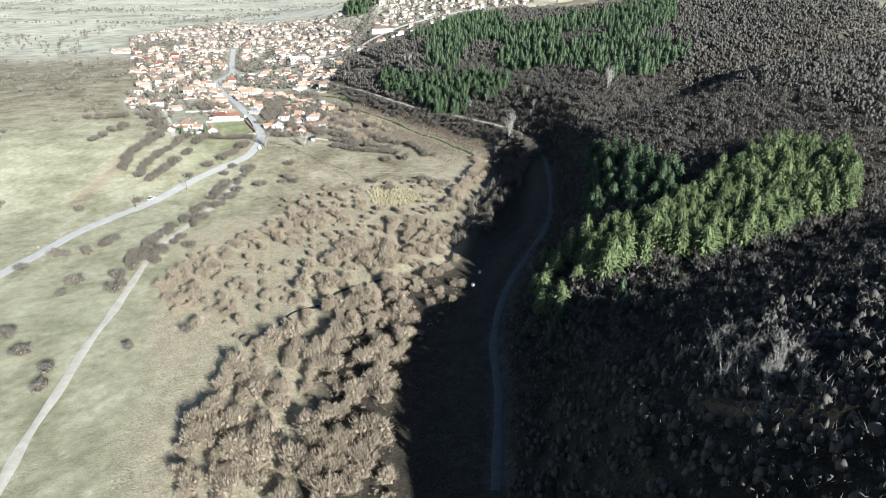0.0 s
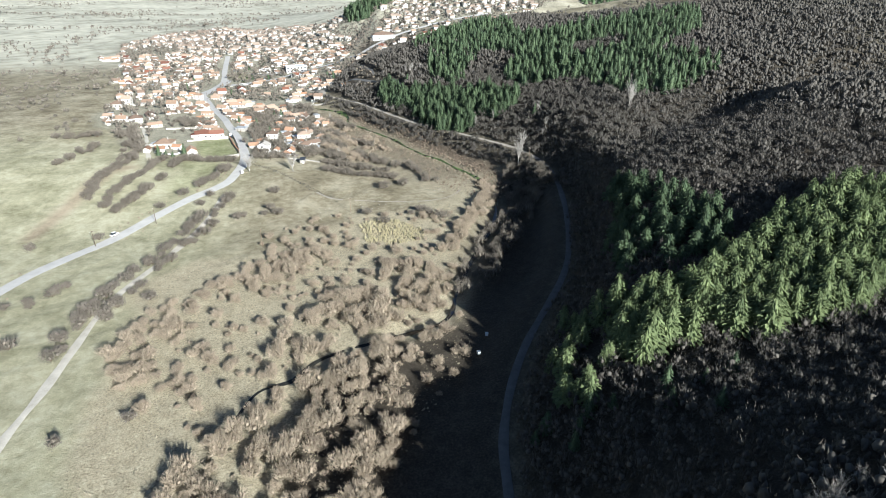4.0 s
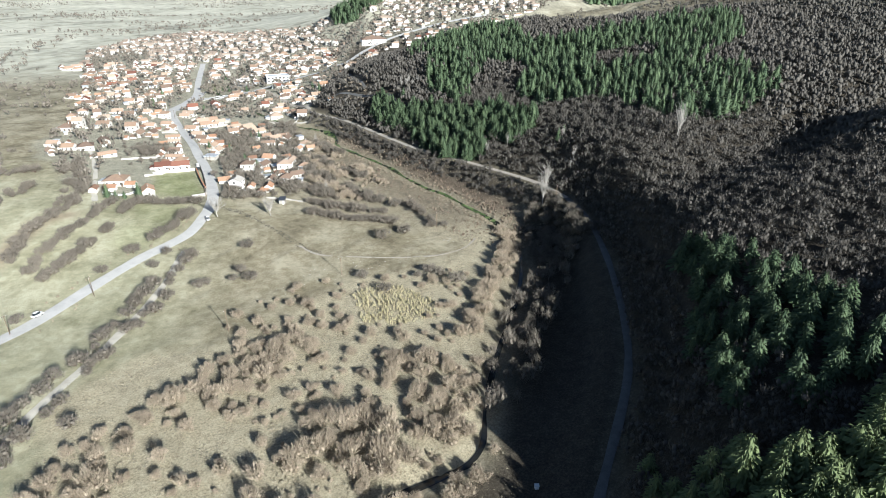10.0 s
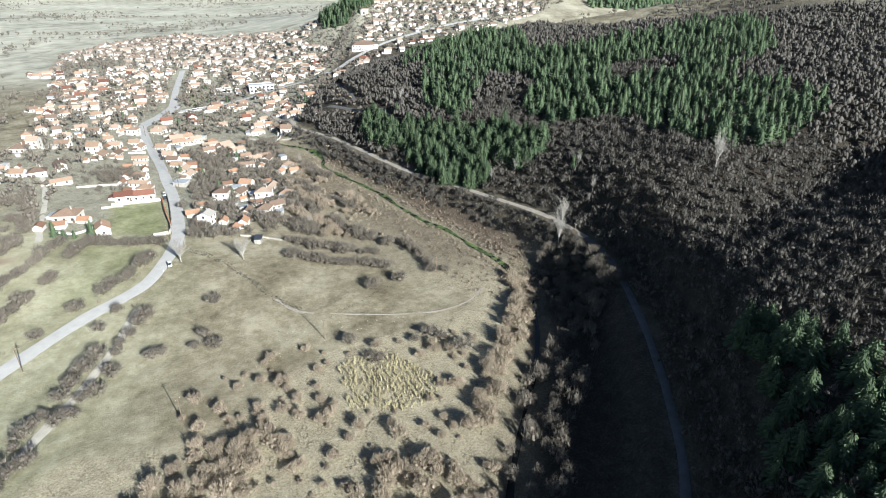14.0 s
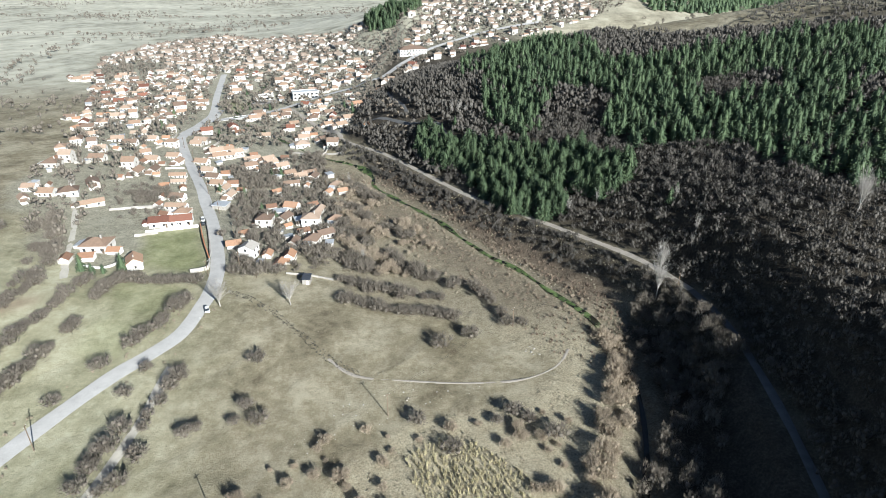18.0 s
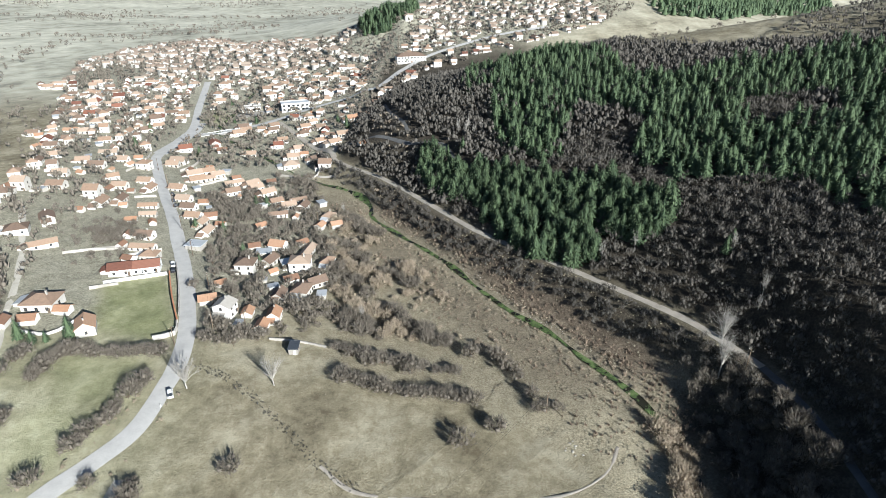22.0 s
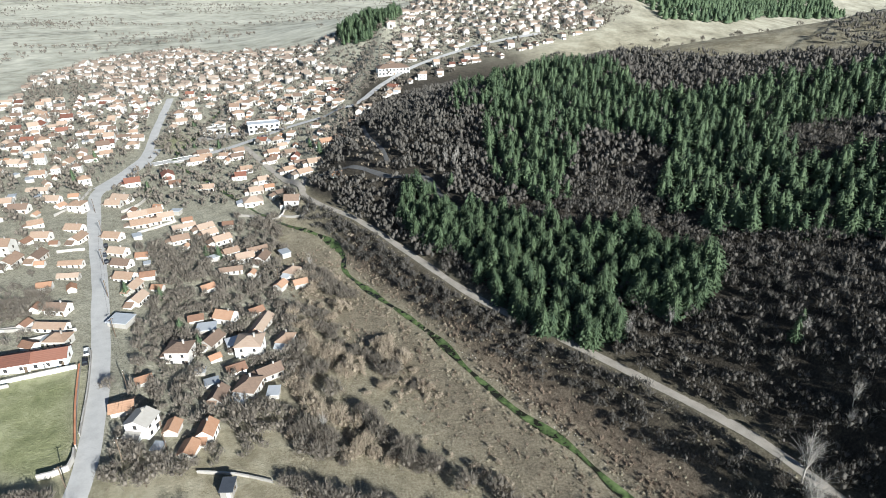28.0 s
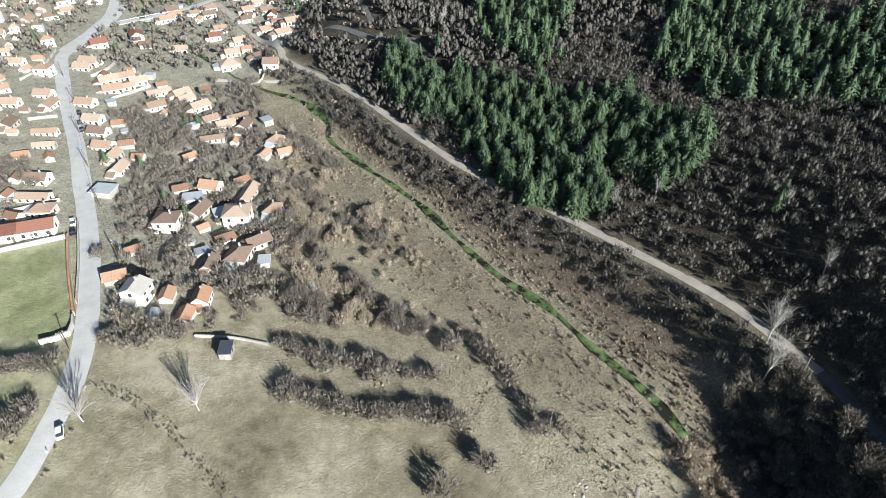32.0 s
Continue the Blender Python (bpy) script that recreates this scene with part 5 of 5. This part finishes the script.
LANE_HOUSES = [
    ("low", 14, 481, 15, 0.9), ("low", -3, 487, 30, 0.8), ("low", 7, 468, 30, 0.9), ("red", 23, 516, 20, 0.9), ("low", 30, 504, 20, 0.6), ("hut", 26, 439, 20, 1.2), ("low", -18, 473, 15, 0.8), ("low", -39, 525, 20, 0.8), ("low", -60, 529, 10, 0.8), ("low", -96, 452, -20, 1.0), ("low", -82, 425, 20, 0.9), ("low", -68, 424, 20, 0.8), ("long", -74, 416, 15, 0.8), ("long", -56, 408, 20, 0.8),
]
WEST_HOUSES = [
    ("hip", -108, 258, -8, 1.1), ("red", -88, 240, -75, 0.8), ("hut", -109, 247, 0, 1.1), ("hip", -166, 371, -10, 0.9), ("low", -151, 322, -10, 0.8), ("low", -162, 329, -10, 0.7), ("low", -117, 360, 80, 0.9), ("low", -109, 366, 80, 0.8),
]
SIDE_HOUSES = [
    ("tall", -161, 381, -8, 0.8), ("low", -145, 384, -10, 0.9), ("tall", -123, 371, -10, 0.85), ("two", -112, 431, -15, 0.8), ("low", -150, 405, 0, 0.8), ("low", -147, 433, 5, 0.8), ("low", -137, 425, -5, 0.9), ("low", -172, 512, 10, 0.8), ("low", -173, 488, 5, 0.8), ("hip", -172, 543, 5, 0.8), ("low", -151, 490, 5, 0.8), ("low", -98, 443, -10, 0.8),
]
SIDE_HOUSES_TWO = [
    ("low", -75, 431, 20, 0.8), ("low", -29, 372, 25, 0.7), ("hip", 0, 346, 60, 0.65), ("hut", -5, 335, 60, 1.0), ("low", -22, 456, 10, 0.8), ("low", -63, 539, 15, 0.8), ("low", -39, 537, 20, 0.8), ("low", -128, 443, -10, 0.8), ("long", -140, 458, -5, 0.8), ("low", -176, 466, 0, 0.8), ("low", -200, 500, 0, 0.8), ("hut", -36, 310, 10, 1.0), ("tin", -31, 302, 0, 1.3), ("hut", -46, 270, 20, 0.9),
]
for group in (SIDE_HOUSES, SIDE_HOUSES_TWO, NEAR_HOUSES, MORE_HOUSES, ROAD_HOUSES, HEAD_HOUSES, LANE_HOUSES, WEST_HOUSES):
    for key, x, y, turn, size in group:
        put_house(key, x, y, turn, size)
        TAKEN.append((x, y))

# sheds and lean-tos in the yards
rng = np.random.default_rng(70)
for x, y in list(TAKEN):
    for _ in range(2):
        a, r = rng.uniform(0, 6.283), rng.uniform(8, 12)
        sx, sy = x + r * math.cos(a), y + r * math.sin(a)
        if sx > 4 or rng.uniform() < 0.35 or any((sx - p) ** 2 + (sy - q) ** 2 < 49 for p, q in TAKEN + [(-41, 246), (-15, 219), (-80, 283)]) or any(along(line, [sx], [sy])[0][0] < gap for line, gap in ((ROAD, 8), (LANE, 6), (RIVER, 8))) or any(inside(l, sx, sy) for l in LAWNS):
            continue
        TAKEN.append((sx, sy))
        put_house(("hut", "tin", "hut")[rng.integers(3)], sx, sy, rng.uniform(-30, 30) + 90 * (rng.uniform() < 0.5), rng.uniform(0.6, 1.1))

# the rest of the village, in loose rows
rng = np.random.default_rng(77)
SQUARE = [(-98, 535), (-60, 556), (-30, 575)]
FLAT_SITES = [(-23, 585, 17), (-63, 596, 14), (93, 678, 26), (-72, 478, 8)]


def free_site(x, y, gap):
    return not (any((x - a) ** 2 + (y - b) ** 2 < gap * gap for a, b in TAKEN) or inside(LAWNS[3], x, y) or inside(KNOLL, x, y) or any(math.hypot(x - a, y - b) < r for a, b, r in FLAT_SITES))


vx, vy = spread([p if p[1] < 730 else (p[0], 730) for p in VILLAGE], 12.3, 31, 0.95)
vx, vy = clear_of(vx, vy, (ROAD, 9.5), (ROAD_TWO, 12), (LANE, 9), (RIVER, 11), (TRACK, 8), (SQUARE, 16))
for x, y in zip(vx, vy):
    if y < 470 and x > -122 or y < 300 or not free_site(x, y, 9.5):
        continue
    if y < 440 and rng.uniform() < 0.45:
        continue
    TAKEN.append((x, y))
    key = ("low_far", "low_far", "hip_far", "hip_far", "two_far", "tall_far", "long_far", "low_far", "hip_far", "low_far", "two_far", "red_far")[rng.integers(12)]
    put_house(key, x, y, 18 * math.sin(x * 0.01 + y * 0.007) + rng.normal() * 8 + 90 * (rng.uniform() < 0.35), rng.uniform(0.55, 0.95))

# houses too far off to tell apart, as one mass of walls and roofs
vx, vy = spread(VILLAGE, 11.8, 32, 0.85)
vx, vy = clear_of(vx, vy, (ROAD, 8), (ROAD_TWO, 8))
vs, fs, mats, at = [], [], [], 0
for x, y in zip(vx, vy):
    if y < 730 or not free_site(x, y, 10) or math.sin(x * 0.021) * math.sin(y * 0.017 + 1) > 0.72:
        continue
    w, d, h, r = rng.uniform(5, 11), rng.uniform(4.5, 8), rng.choice([2.4, 3.0, 3.4, 5.4]), rng.uniform(1.2, 2.3)
    a = radians(20 * math.sin(x * 0.01 + y * 0.007) + rng.normal() * 10 + 90 * (rng.uniform() < 0.35))
    z = settle(x, y, 3)
    X, Y, o = w / 2, d / 2, 0.4
    pts = [(-X, -Y, -3), (X, -Y, -3), (X, Y, -3), (-X, Y, -3), (-X, -Y, h), (X, -Y, h), (X, Y, h), (-X, Y, h), (-X, 0, h + r), (X, 0, h + r)]
    pts += [(-X - o, -Y - o, h - 0.15), (X + o, -Y - o, h - 0.15), (X + o, 0, h + r + 0.2), (-X - o, 0, h + r + 0.2), (X + o, Y + o, h - 0.15), (-X - o, Y + o, h - 0.15)]
    tri = [(0, 1, 5), (0, 5, 4), (1, 2, 6), (1, 6, 5), (2, 3, 7), (2, 7, 6), (3, 0, 4), (3, 4, 7), (4, 8, 7), (5, 6, 9), (10, 11, 12), (10, 12, 13), (13, 12, 14), (13, 14, 15)]
    c, s = math.cos(a), math.sin(a)
    vs += [(x + p[0] * c - p[1] * s, y + p[0] * s + p[1] * c, z + p[2]) for p in pts]
    fs += [tuple(i + at for i in t) for t in tri]
    mats += [0] * 10 + [1] * 4
    at += len(pts)
far_village = mesh_from("far_village_houses", vs, fs, M_PLASTER)
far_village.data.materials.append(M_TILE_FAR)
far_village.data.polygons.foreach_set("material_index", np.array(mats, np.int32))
tagged(far_village, "distant crowd of whitewashed houses with tile roofs", "houses", kind="stuff")

# bare trees between the houses
gx, gy = spread(VILLAGE, 6.4, 61, 0.85)
gx, gy = clear_of(gx, gy, (ROAD, 6), (ROAD_TWO, 6), (LANE, 4))
m = np.array([(y > 440 or x < -122) and not any((x - a) ** 2 + (y - b) ** 2 < 36 for a, b in TAKEN) for x, y in zip(gx, gy)])
mass("village_trees", FUZZ, gx[m], gy[m], 0.7, 1.9, 62, M_BUSH, "leafless grey trees in the gardens of the village", "trees")

# brush in the near gardens
GARDENS = [(-58, 232), (-46, 222), (-30, 226), (-6, 232), (2, 250), (4, 300), (-4, 340), (-6, 400), (-14, 420), (-40, 400), (-60, 400), (-74, 380), (-60, 318), (-50, 290), (-50, 262)]
gx, gy = spread(GARDENS, 3.4, 63, 0.85)
gx, gy = clear_of(gx, gy, (ROAD, 6.5))
m = np.array([not any((x - a) ** 2 + (y - b) ** 2 < 30 for a, b in TAKEN + [(-41, 246), (-15, 219)]) for x, y in zip(gx, gy)])
mass("garden_brush", LITE, gx[m], gy[m], 0.5, 1.5, 64, M_BUSH, "grey leafless brush in overgrown gardens", "brush")
WEST_GARDENS = [(-72, 300), (-92, 310), (-100, 340), (-104, 372), (-118, 420), (-130, 380), (-128, 320), (-110, 290)]
gx, gy = spread(WEST_GARDENS, 5.0, 65, 0.55)
gx, gy = clear_of(gx, gy, (ROAD, 7))
m = np.array([not any((x - a) ** 2 + (y - b) ** 2 < 34 for a, b in TAKEN) for x, y in zip(gx, gy)])
mass("west_garden_brush", LITE, gx[m], gy[m], 0.45, 1.2, 66, M_BUSH, "grey leafless brush in gardens beside the road", "brush")
# ---------------------------------------------------------------- larger buildings


def big_building(name, x, y, turn, w, d, floors, roof, roof_mat, label, bays):
    top = tagged(new(name), label, "building")
    h = floors * 3.3
    part("wall", body(w, d, h, 0, False), M_WHITE, top)
    if roof == "hip":
        part("roof", hip_roof(w, d, h, 3.2), roof_mat, top)
    else:
        bm = one_box(-w / 2 - 0.25, -d / 2 - 0.25, h, w / 2 + 0.25, d / 2 + 0.25, h + 0.25)
        part("roof", bm, roof_mat, top)
        bm = bmesh.new()
        for c in ((-w / 2 - 0.25, -d / 2 - 0.25, h + 0.25, w / 2 + 0.25, -d / 2, h + 0.7), (-w / 2 - 0.25, d / 2, h + 0.25, w / 2 + 0.25, d / 2 + 0.25, h + 0.7)):
            box(bm, *c)
        part("parapet", bm, M_WHITE, top)
    for f in range(floors):
        for k in range(bays):
            window(top, -w / 2 + (k + 0.5) * w / bays, -d / 2 - 0.03, f * 3.3 + 1.8, 0, w / bays * 0.5, 1.6)
    part("door", one_box(-0.9, -d / 2 - 0.08, -0.2, 0.9, -d / 2 + 0.02, 2.3), M_WOOD, top)
    top.matrix_basis = pose(x, y, settle(x, y, 6), 0, 0, turn)
    return top


big_building("school", 94, 680, 4, 30, 13, 2, "hip", M_TILE, "long pale two-storey school with an orange tiled roof", 9)
big_building("hall", -23, 587, 8, 24, 11, 2, "flat", M_SHEET, "white flat-roofed hall with a blue-grey sheet roof", 6)
big_building("shop", -62, 598, 8, 17, 9, 1, "flat", M_KERB, "low white flat-roofed shop beside the square", 4)

# the tall white house by the road and the garden shed
white = house("house", 6.2, 7.0, 5.0, 1.6, "gable", M_KERB, M_WHITE, "tall bright white house with a pale grey roof")
white.matrix_basis = pose(-41, 246, settle(-41, 246), 0, 0, 70)
TAKEN.append((-41, 246))
for x, y, turn, w in ((-78, 286, 5, 11), (-87.5, 284, 5, 9)):
    red = house("house", w, 7.5, 3.2, 1.7, "gable", M_TILE_RED, M_WHITE, "white house with a flat-pitched maroon roof by the lawn", True, False)
    red.matrix_basis = pose(x, y, settle(x, y), 0, 0, turn)


def shed(x, y, turn):
    top = tagged(new("garden_shed"), "small pale shed with a dark felt roof on a lawn", "shed")
    part("wall", body(3.2, 4.2, 2.5, 0, False), M_KERB, top)
    bm = one_box(-1.85, -2.35, 2.5, 1.85, 2.35, 2.68)
    for v in bm.verts:
        v.co.z += v.co.y * 0.12 + 0.3
    part("roof", bm, M_DARKROOF, top)
    part("door", one_box(0.1, -2.16, -0.1, 1.0, -2.08, 1.95), M_WHITE, top)
    window(top, 1.63, 0.2, 1.5, 90, 0.8, 0.8)
    top.matrix_basis = pose(x, y, settle(x, y, 2), 0, 0, turn)


shed(-15, 219, -10)

# ---------------------------------------------------------------- walls and the bridge


def garden_wall(pts, tall, thick, wall_mat, cope_mat, label):
    top = tagged(new("garden_wall"), label, "wall")
    line = chain(pts, 3.0)
    for a, b in zip(line[:-1], line[1:]):
        d = b - a
        n = np.array([-d[1], d[0]]) / np.linalg.norm(d) * thick / 2
        za, zb = ground_z(*a), ground_z(*b)
        for name, lo, hi, grow, mat in (("wall", -0.6, tall, 1.0, wall_mat), ("coping", tall, tall + 0.14, 1.5, cope_mat)):
            bm = bmesh.new()
            v = [bm.verts.new((p[0] + s * n[0] * grow, p[1] + s * n[1] * grow, z + h)) for h in (lo, hi) for p, z, s in ((a, za, 1), (b, zb, 1), (b, zb, -1), (a, za, -1))]
            for q in ((3, 2, 1, 0), (4, 5, 6, 7), (0, 1, 5, 4), (1, 2, 6, 5), (2, 3, 7, 6), (3, 0, 4, 7)):
                bm.faces.new([v[i] for i in q])
            bmesh.ops.recalc_face_normals(bm, faces=bm.faces)
            part(name, bm, mat, top)
    return top


garden_wall([(-68, 281), (-63, 260), (-57.5, 241)], 1.7, 0.35, M_KERB, M_BRICKWALL, "plastered garden wall with an orange tile coping")
garden_wall([(-57.5, 240), (-57, 233), (-64, 231)], 1.7, 0.35, M_KERB, M_KERB, "pale concrete garden wall at the road bend")
for ends in ([(-156, 376), (-148, 380)], [(-105, 305), (-90, 306)], [(-77, 402), (-62, 420)], [(-104, 373), (-94, 378)], [(-17, 336), (-12, 355)], [(-96, 270), (-86, 273)], [(-90, 298), (-76, 305)], [(-30, 422), (-8, 416), (-4, 430)], [(-92, 432), (-86, 446), (-84, 462)], [(-58, 246), (-62, 268), (-67, 290)]):
    garden_wall(ends, 1.3, 0.25, M_KERB, M_KERB, "low weathered concrete wall between village yards")
garden_wall([(-92, 274), (-82, 277), (-69, 281)], 1.5, 0.3, M_WHITE, M_KERB, "white wall between the lawn and a yard")
garden_wall([(-24, 227), (-14, 225), (-4, 221)], 0.7, 0.3, M_KERB, M_KERB, "low pale wall beside the shed")
garden_wall([(-14, 423), (6, 409), (9, 421)], 1.0, 0.25, M_KERB, M_KERB, "pale wall round a yard above the brook")
garden_wall([(-112, 242), (-100, 238), (-94, 246)], 1.1, 0.25, M_WHITE, M_KERB, "white garden wall beside the orange house")
garden_wall([(-116, 302), (-104, 306), (-94, 308)], 1.0, 0.25, M_KERB, M_KERB, "pale wall at the edge of an old garden")
garden_wall([(-120, 420), (-116, 440), (-117, 470)], 1.2, 0.3, M_KERB, M_KERB, "pale wall along the road")


def bridge():
    top = tagged(new("bridge"), "small concrete bridge with pale parapets over the brook", "bridge")
    part("deck", one_box(-15, -3.6, -0.6, 15, 3.6, 0.0), M_KERB, top)
    for s in (-1, 1):
        part("parapet", one_box(-15, s * 3.7 - 0.18, 0.9, 15, s * 3.7 + 0.18, 1.15), M_WHITE, top)
        for k in range(7):
            part("post", one_box(-15 + k * 4.9, s * 3.7 - 0.15, -0.3, -14.3 + k * 4.9, s * 3.7 + 0.15, 0.9), M_KERB, top)
    top.matrix_basis = pose(-83, 531, ground_z(-83, 531) + 0.25, 0, 0, 27)


bridge()

# ---------------------------------------------------------------- poles and wires


def utility_pole(tall):
    top = tagged(new("utility_pole"), "weathered power pole with a crossarm", "power pole")
    wv, wf = [], []
    tube(wv, wf, (0, 0, -0.5), (0, 0, tall), 0.17, 0.12, 8)
    mesh_from("pole", wv, wf, M_WOOD).parent = top
    part("crossarm", one_box(-0.9, -0.07, tall - 0.55, 0.9, 0.07, tall - 0.42), M_WOOD, top)
    for k in (-0.8, 0.0, 0.8):
        bm = bmesh.new()
        bmesh.ops.create_cone(bm, cap_ends=True, segments=6, radius1=0.08, radius2=0.05, depth=0.22, matrix=Matrix.Translation((k, 0, tall - 0.3)))
        part("insulator", bm, M_WHITE, top)
    return top


POLES = [(11, 136, 8.8), (-35, 101, 10.0), (-92, 139, 9.5), (-116, 117, 8.5), (-44, 234, 8.0), (-56, 227, 7.5), (-33, 236, 7.0), (-50, 266, 8.0), (-62, 300, 8.0), (-72, 330, 8.0), (-82, 362, 8.0), (-92, 398, 8.0), (-30, 312, 7.5), (-6, 340, 7.5), (-104, 430, 8.0), (-98, 500, 8.0), (-60, 545, 8.0), (-20, 480, 8.0), (64, 178, 8.5), (128, 172, 9.0)]
pattern = utility_pole(8.5)
tops = []
for k, (x, y, tall) in enumerate(POLES):
    m = pose(x, y, ground_z(x, y), 0, 0, 20 + 37 * k % 90) @ Matrix.Diagonal((1, 1, tall / 8.5, 1))
    ob = pattern if k == 0 else copy_thing(pattern, m)
    ob.matrix_basis = m
    tagged(ob, group="power poles")
    tops.append(Vector((x, y, ground_z(x, y) + tall - 0.25)))
for a, b in ((18, 19), (0, 18), (4, 7), (7, 8), (8, 9), (9, 10), (10, 11)):
    top = tagged(new("power_line"), "thin dark sagging wires between two poles", "wires")
    for off in (-0.7, 0.7):
        wv, wf = [], []
        pts = [tops[a].lerp(tops[b], s / 10) + Vector((off * 0.5, off, -4 * 0.9 * (s / 10) * (1 - s / 10))) for s in range(11)]
        for p, q in zip(pts[:-1], pts[1:]):
            tube(wv, wf, p, q, 0.025, 0.025, 3)
        mesh_from("wire", wv, wf, M_RUBBER).parent = top

# ---------------------------------------------------------------- vehicles


def car(paint, label, tall=1.45, long=4.2):
    top = tagged(new("car"), label, "car")
    bm = one_box(-0.87, -long / 2, 0.28, 0.87, long / 2, 0.86)
    bmesh.ops.bevel(bm, geom=bm.edges[:], offset=0.12, segments=2, affect="EDGES")
    part("body", bm, paint, top)
    bm = one_box(-0.76, -long * 0.36, 0.84, 0.76, long * 0.26, tall)
    for v in bm.verts:
        if v.co.z > 1:
            v.co.x *= 0.84
            v.co.y = v.co.y * 0.78 - 0.05
    part("cabin", bm, M_GLASS, top, "dark glazed cabin")
    part("roof", one_box(-0.63, -long * 0.29, tall - 0.02, 0.63, long * 0.18, tall + 0.04), paint, top)
    for sx in (-0.8, 0.8):
        for sy in (-long * 0.31, long * 0.31):
            bm = bmesh.new()
            bmesh.ops.create_cone(bm, cap_ends=True, segments=14, radius1=0.31, radius2=0.31, depth=0.2, matrix=pose(sx, sy, 0.31, 0, 90, 0))
            part("wheel", bm, M_RUBBER, top)
        part("headlight", one_box(sx * 0.72 - 0.15, long / 2 - 0.06, 0.55, sx * 0.72 + 0.15, long / 2 + 0.02, 0.7), M_WHITE, top)
    return top


dark_car = car(M_BLACK, "black car parked beside the road")
white_car = car(M_WHITE, "white van parked beside the road", 1.75, 4.4)
blue_car = car(M_DARKROOF, "dark blue car on the road")


def park(ob, x, y, turn, first=False):
    m = pose(x, y, ground_z(x, y) + 0.24, 0, 0, turn)
    (ob if first else copy_thing(ob, m)).matrix_basis = m


park(white_car, -52.5, 200.5, 15, True)
park(dark_car, -67.2, 283.5, 15, True)
park(white_car, -68.4, 289.5, 15)
park(blue_car, -84.0, 372, 18, True)
for x, y in ((-81.3, 364), (-86.6, 383), (-90, 398)):
    park(dark_car, x, y, 18)
park(white_car, -80, 283, 80)
park(white_car, -110, 128, -38)

# ---------------------------------------------------------------- small things


def hive(x, y, turn):
    top = tagged(new("beehive"), "white wooden beehive box in dry weeds", "beehive")
    part("box", one_box(-0.55, -0.45, 0.25, 0.55, 0.45, 1.35), M_WHITE, top)
    part("lid", one_box(-0.65, -0.55, 1.35, 0.65, 0.55, 1.48), M_SHEET, top)
    for a in (-0.45, 0.45):
        for b in (-0.35, 0.35):
            part("leg", one_box(a - 0.05, b - 0.05, -0.2, a + 0.05, b + 0.05, 0.25), M_WOOD, top)
    top.matrix_basis = pose(x, y, ground_z(x, y), 0, 0, turn)


hive(47, -9, 20)
hive(53, 2, -10)


def stones(name, outline, gap, lo, hi, seed, label):
    """Loose angular stones lying on the ground."""
    rng = np.random.default_rng(seed)
    x, y = spread(outline, gap, seed, 0.6)
    kinds = []
    for k in range(3):
        bm = bmesh.new()
        bmesh.ops.create_icosphere(bm, subdivisions=1, radius=1)
        for v in bm.verts:
            v.co *= rng.uniform(0.65, 1.15)
            v.co.z *= 0.6
        bm.verts.ensure_lookup_table()
        kinds.append((np.array([v.co for v in bm.verts]), np.array([[v.index for v in f.verts] for f in bm.faces])))
        bm.free()
    mass(name, kinds, x, y, lo, hi, seed, M_STONE, label, "stones", 0.0)


stones("field_stones", [(-20, 128), (-10, 122), (4, 130), (24, 138), (40, 142), (52, 148), (30, 149), (0, 146)], 3.2, 0.15, 0.45, 81, "pale stones scattered in the rough grass")
stones("rubble", [(62, 158), (68, 156), (72, 162), (66, 166)], 1.6, 0.3, 0.8, 82, "heap of pale broken concrete at the field corner")
stones("scree", [(79, -50), (99, -53), (94, -62), (76, -60)], 3.0, 0.25, 0.6, 83, "pale rock outcrop among the pines")
stones("brook_stones", [(26, 340), (36, 322), (46, 306), (57, 283), (65, 262), (74, 240), (85, 221), (91, 204), (93, 206), (87, 224), (76, 244), (67, 266), (59, 287), (48, 310), (38, 326), (28, 344)], 1.5, 0.12, 0.32, 84, "pale stones along the bank of the brook")


def marker_post(x, y):
    top = tagged(new("marker_post"), "small white roadside marker post", "post")
    part("post", one_box(-0.08, -0.08, -0.2, 0.08, 0.08, 1.0), M_WHITE, top)
    part("cap", one_box(-0.1, -0.1, 1.0, 0.1, 0.1, 1.08), M_KERB, top)
    top.matrix_basis = pose(x, y, ground_z(x, y), 0, 0, 10)


marker_post(-54.5, 196)
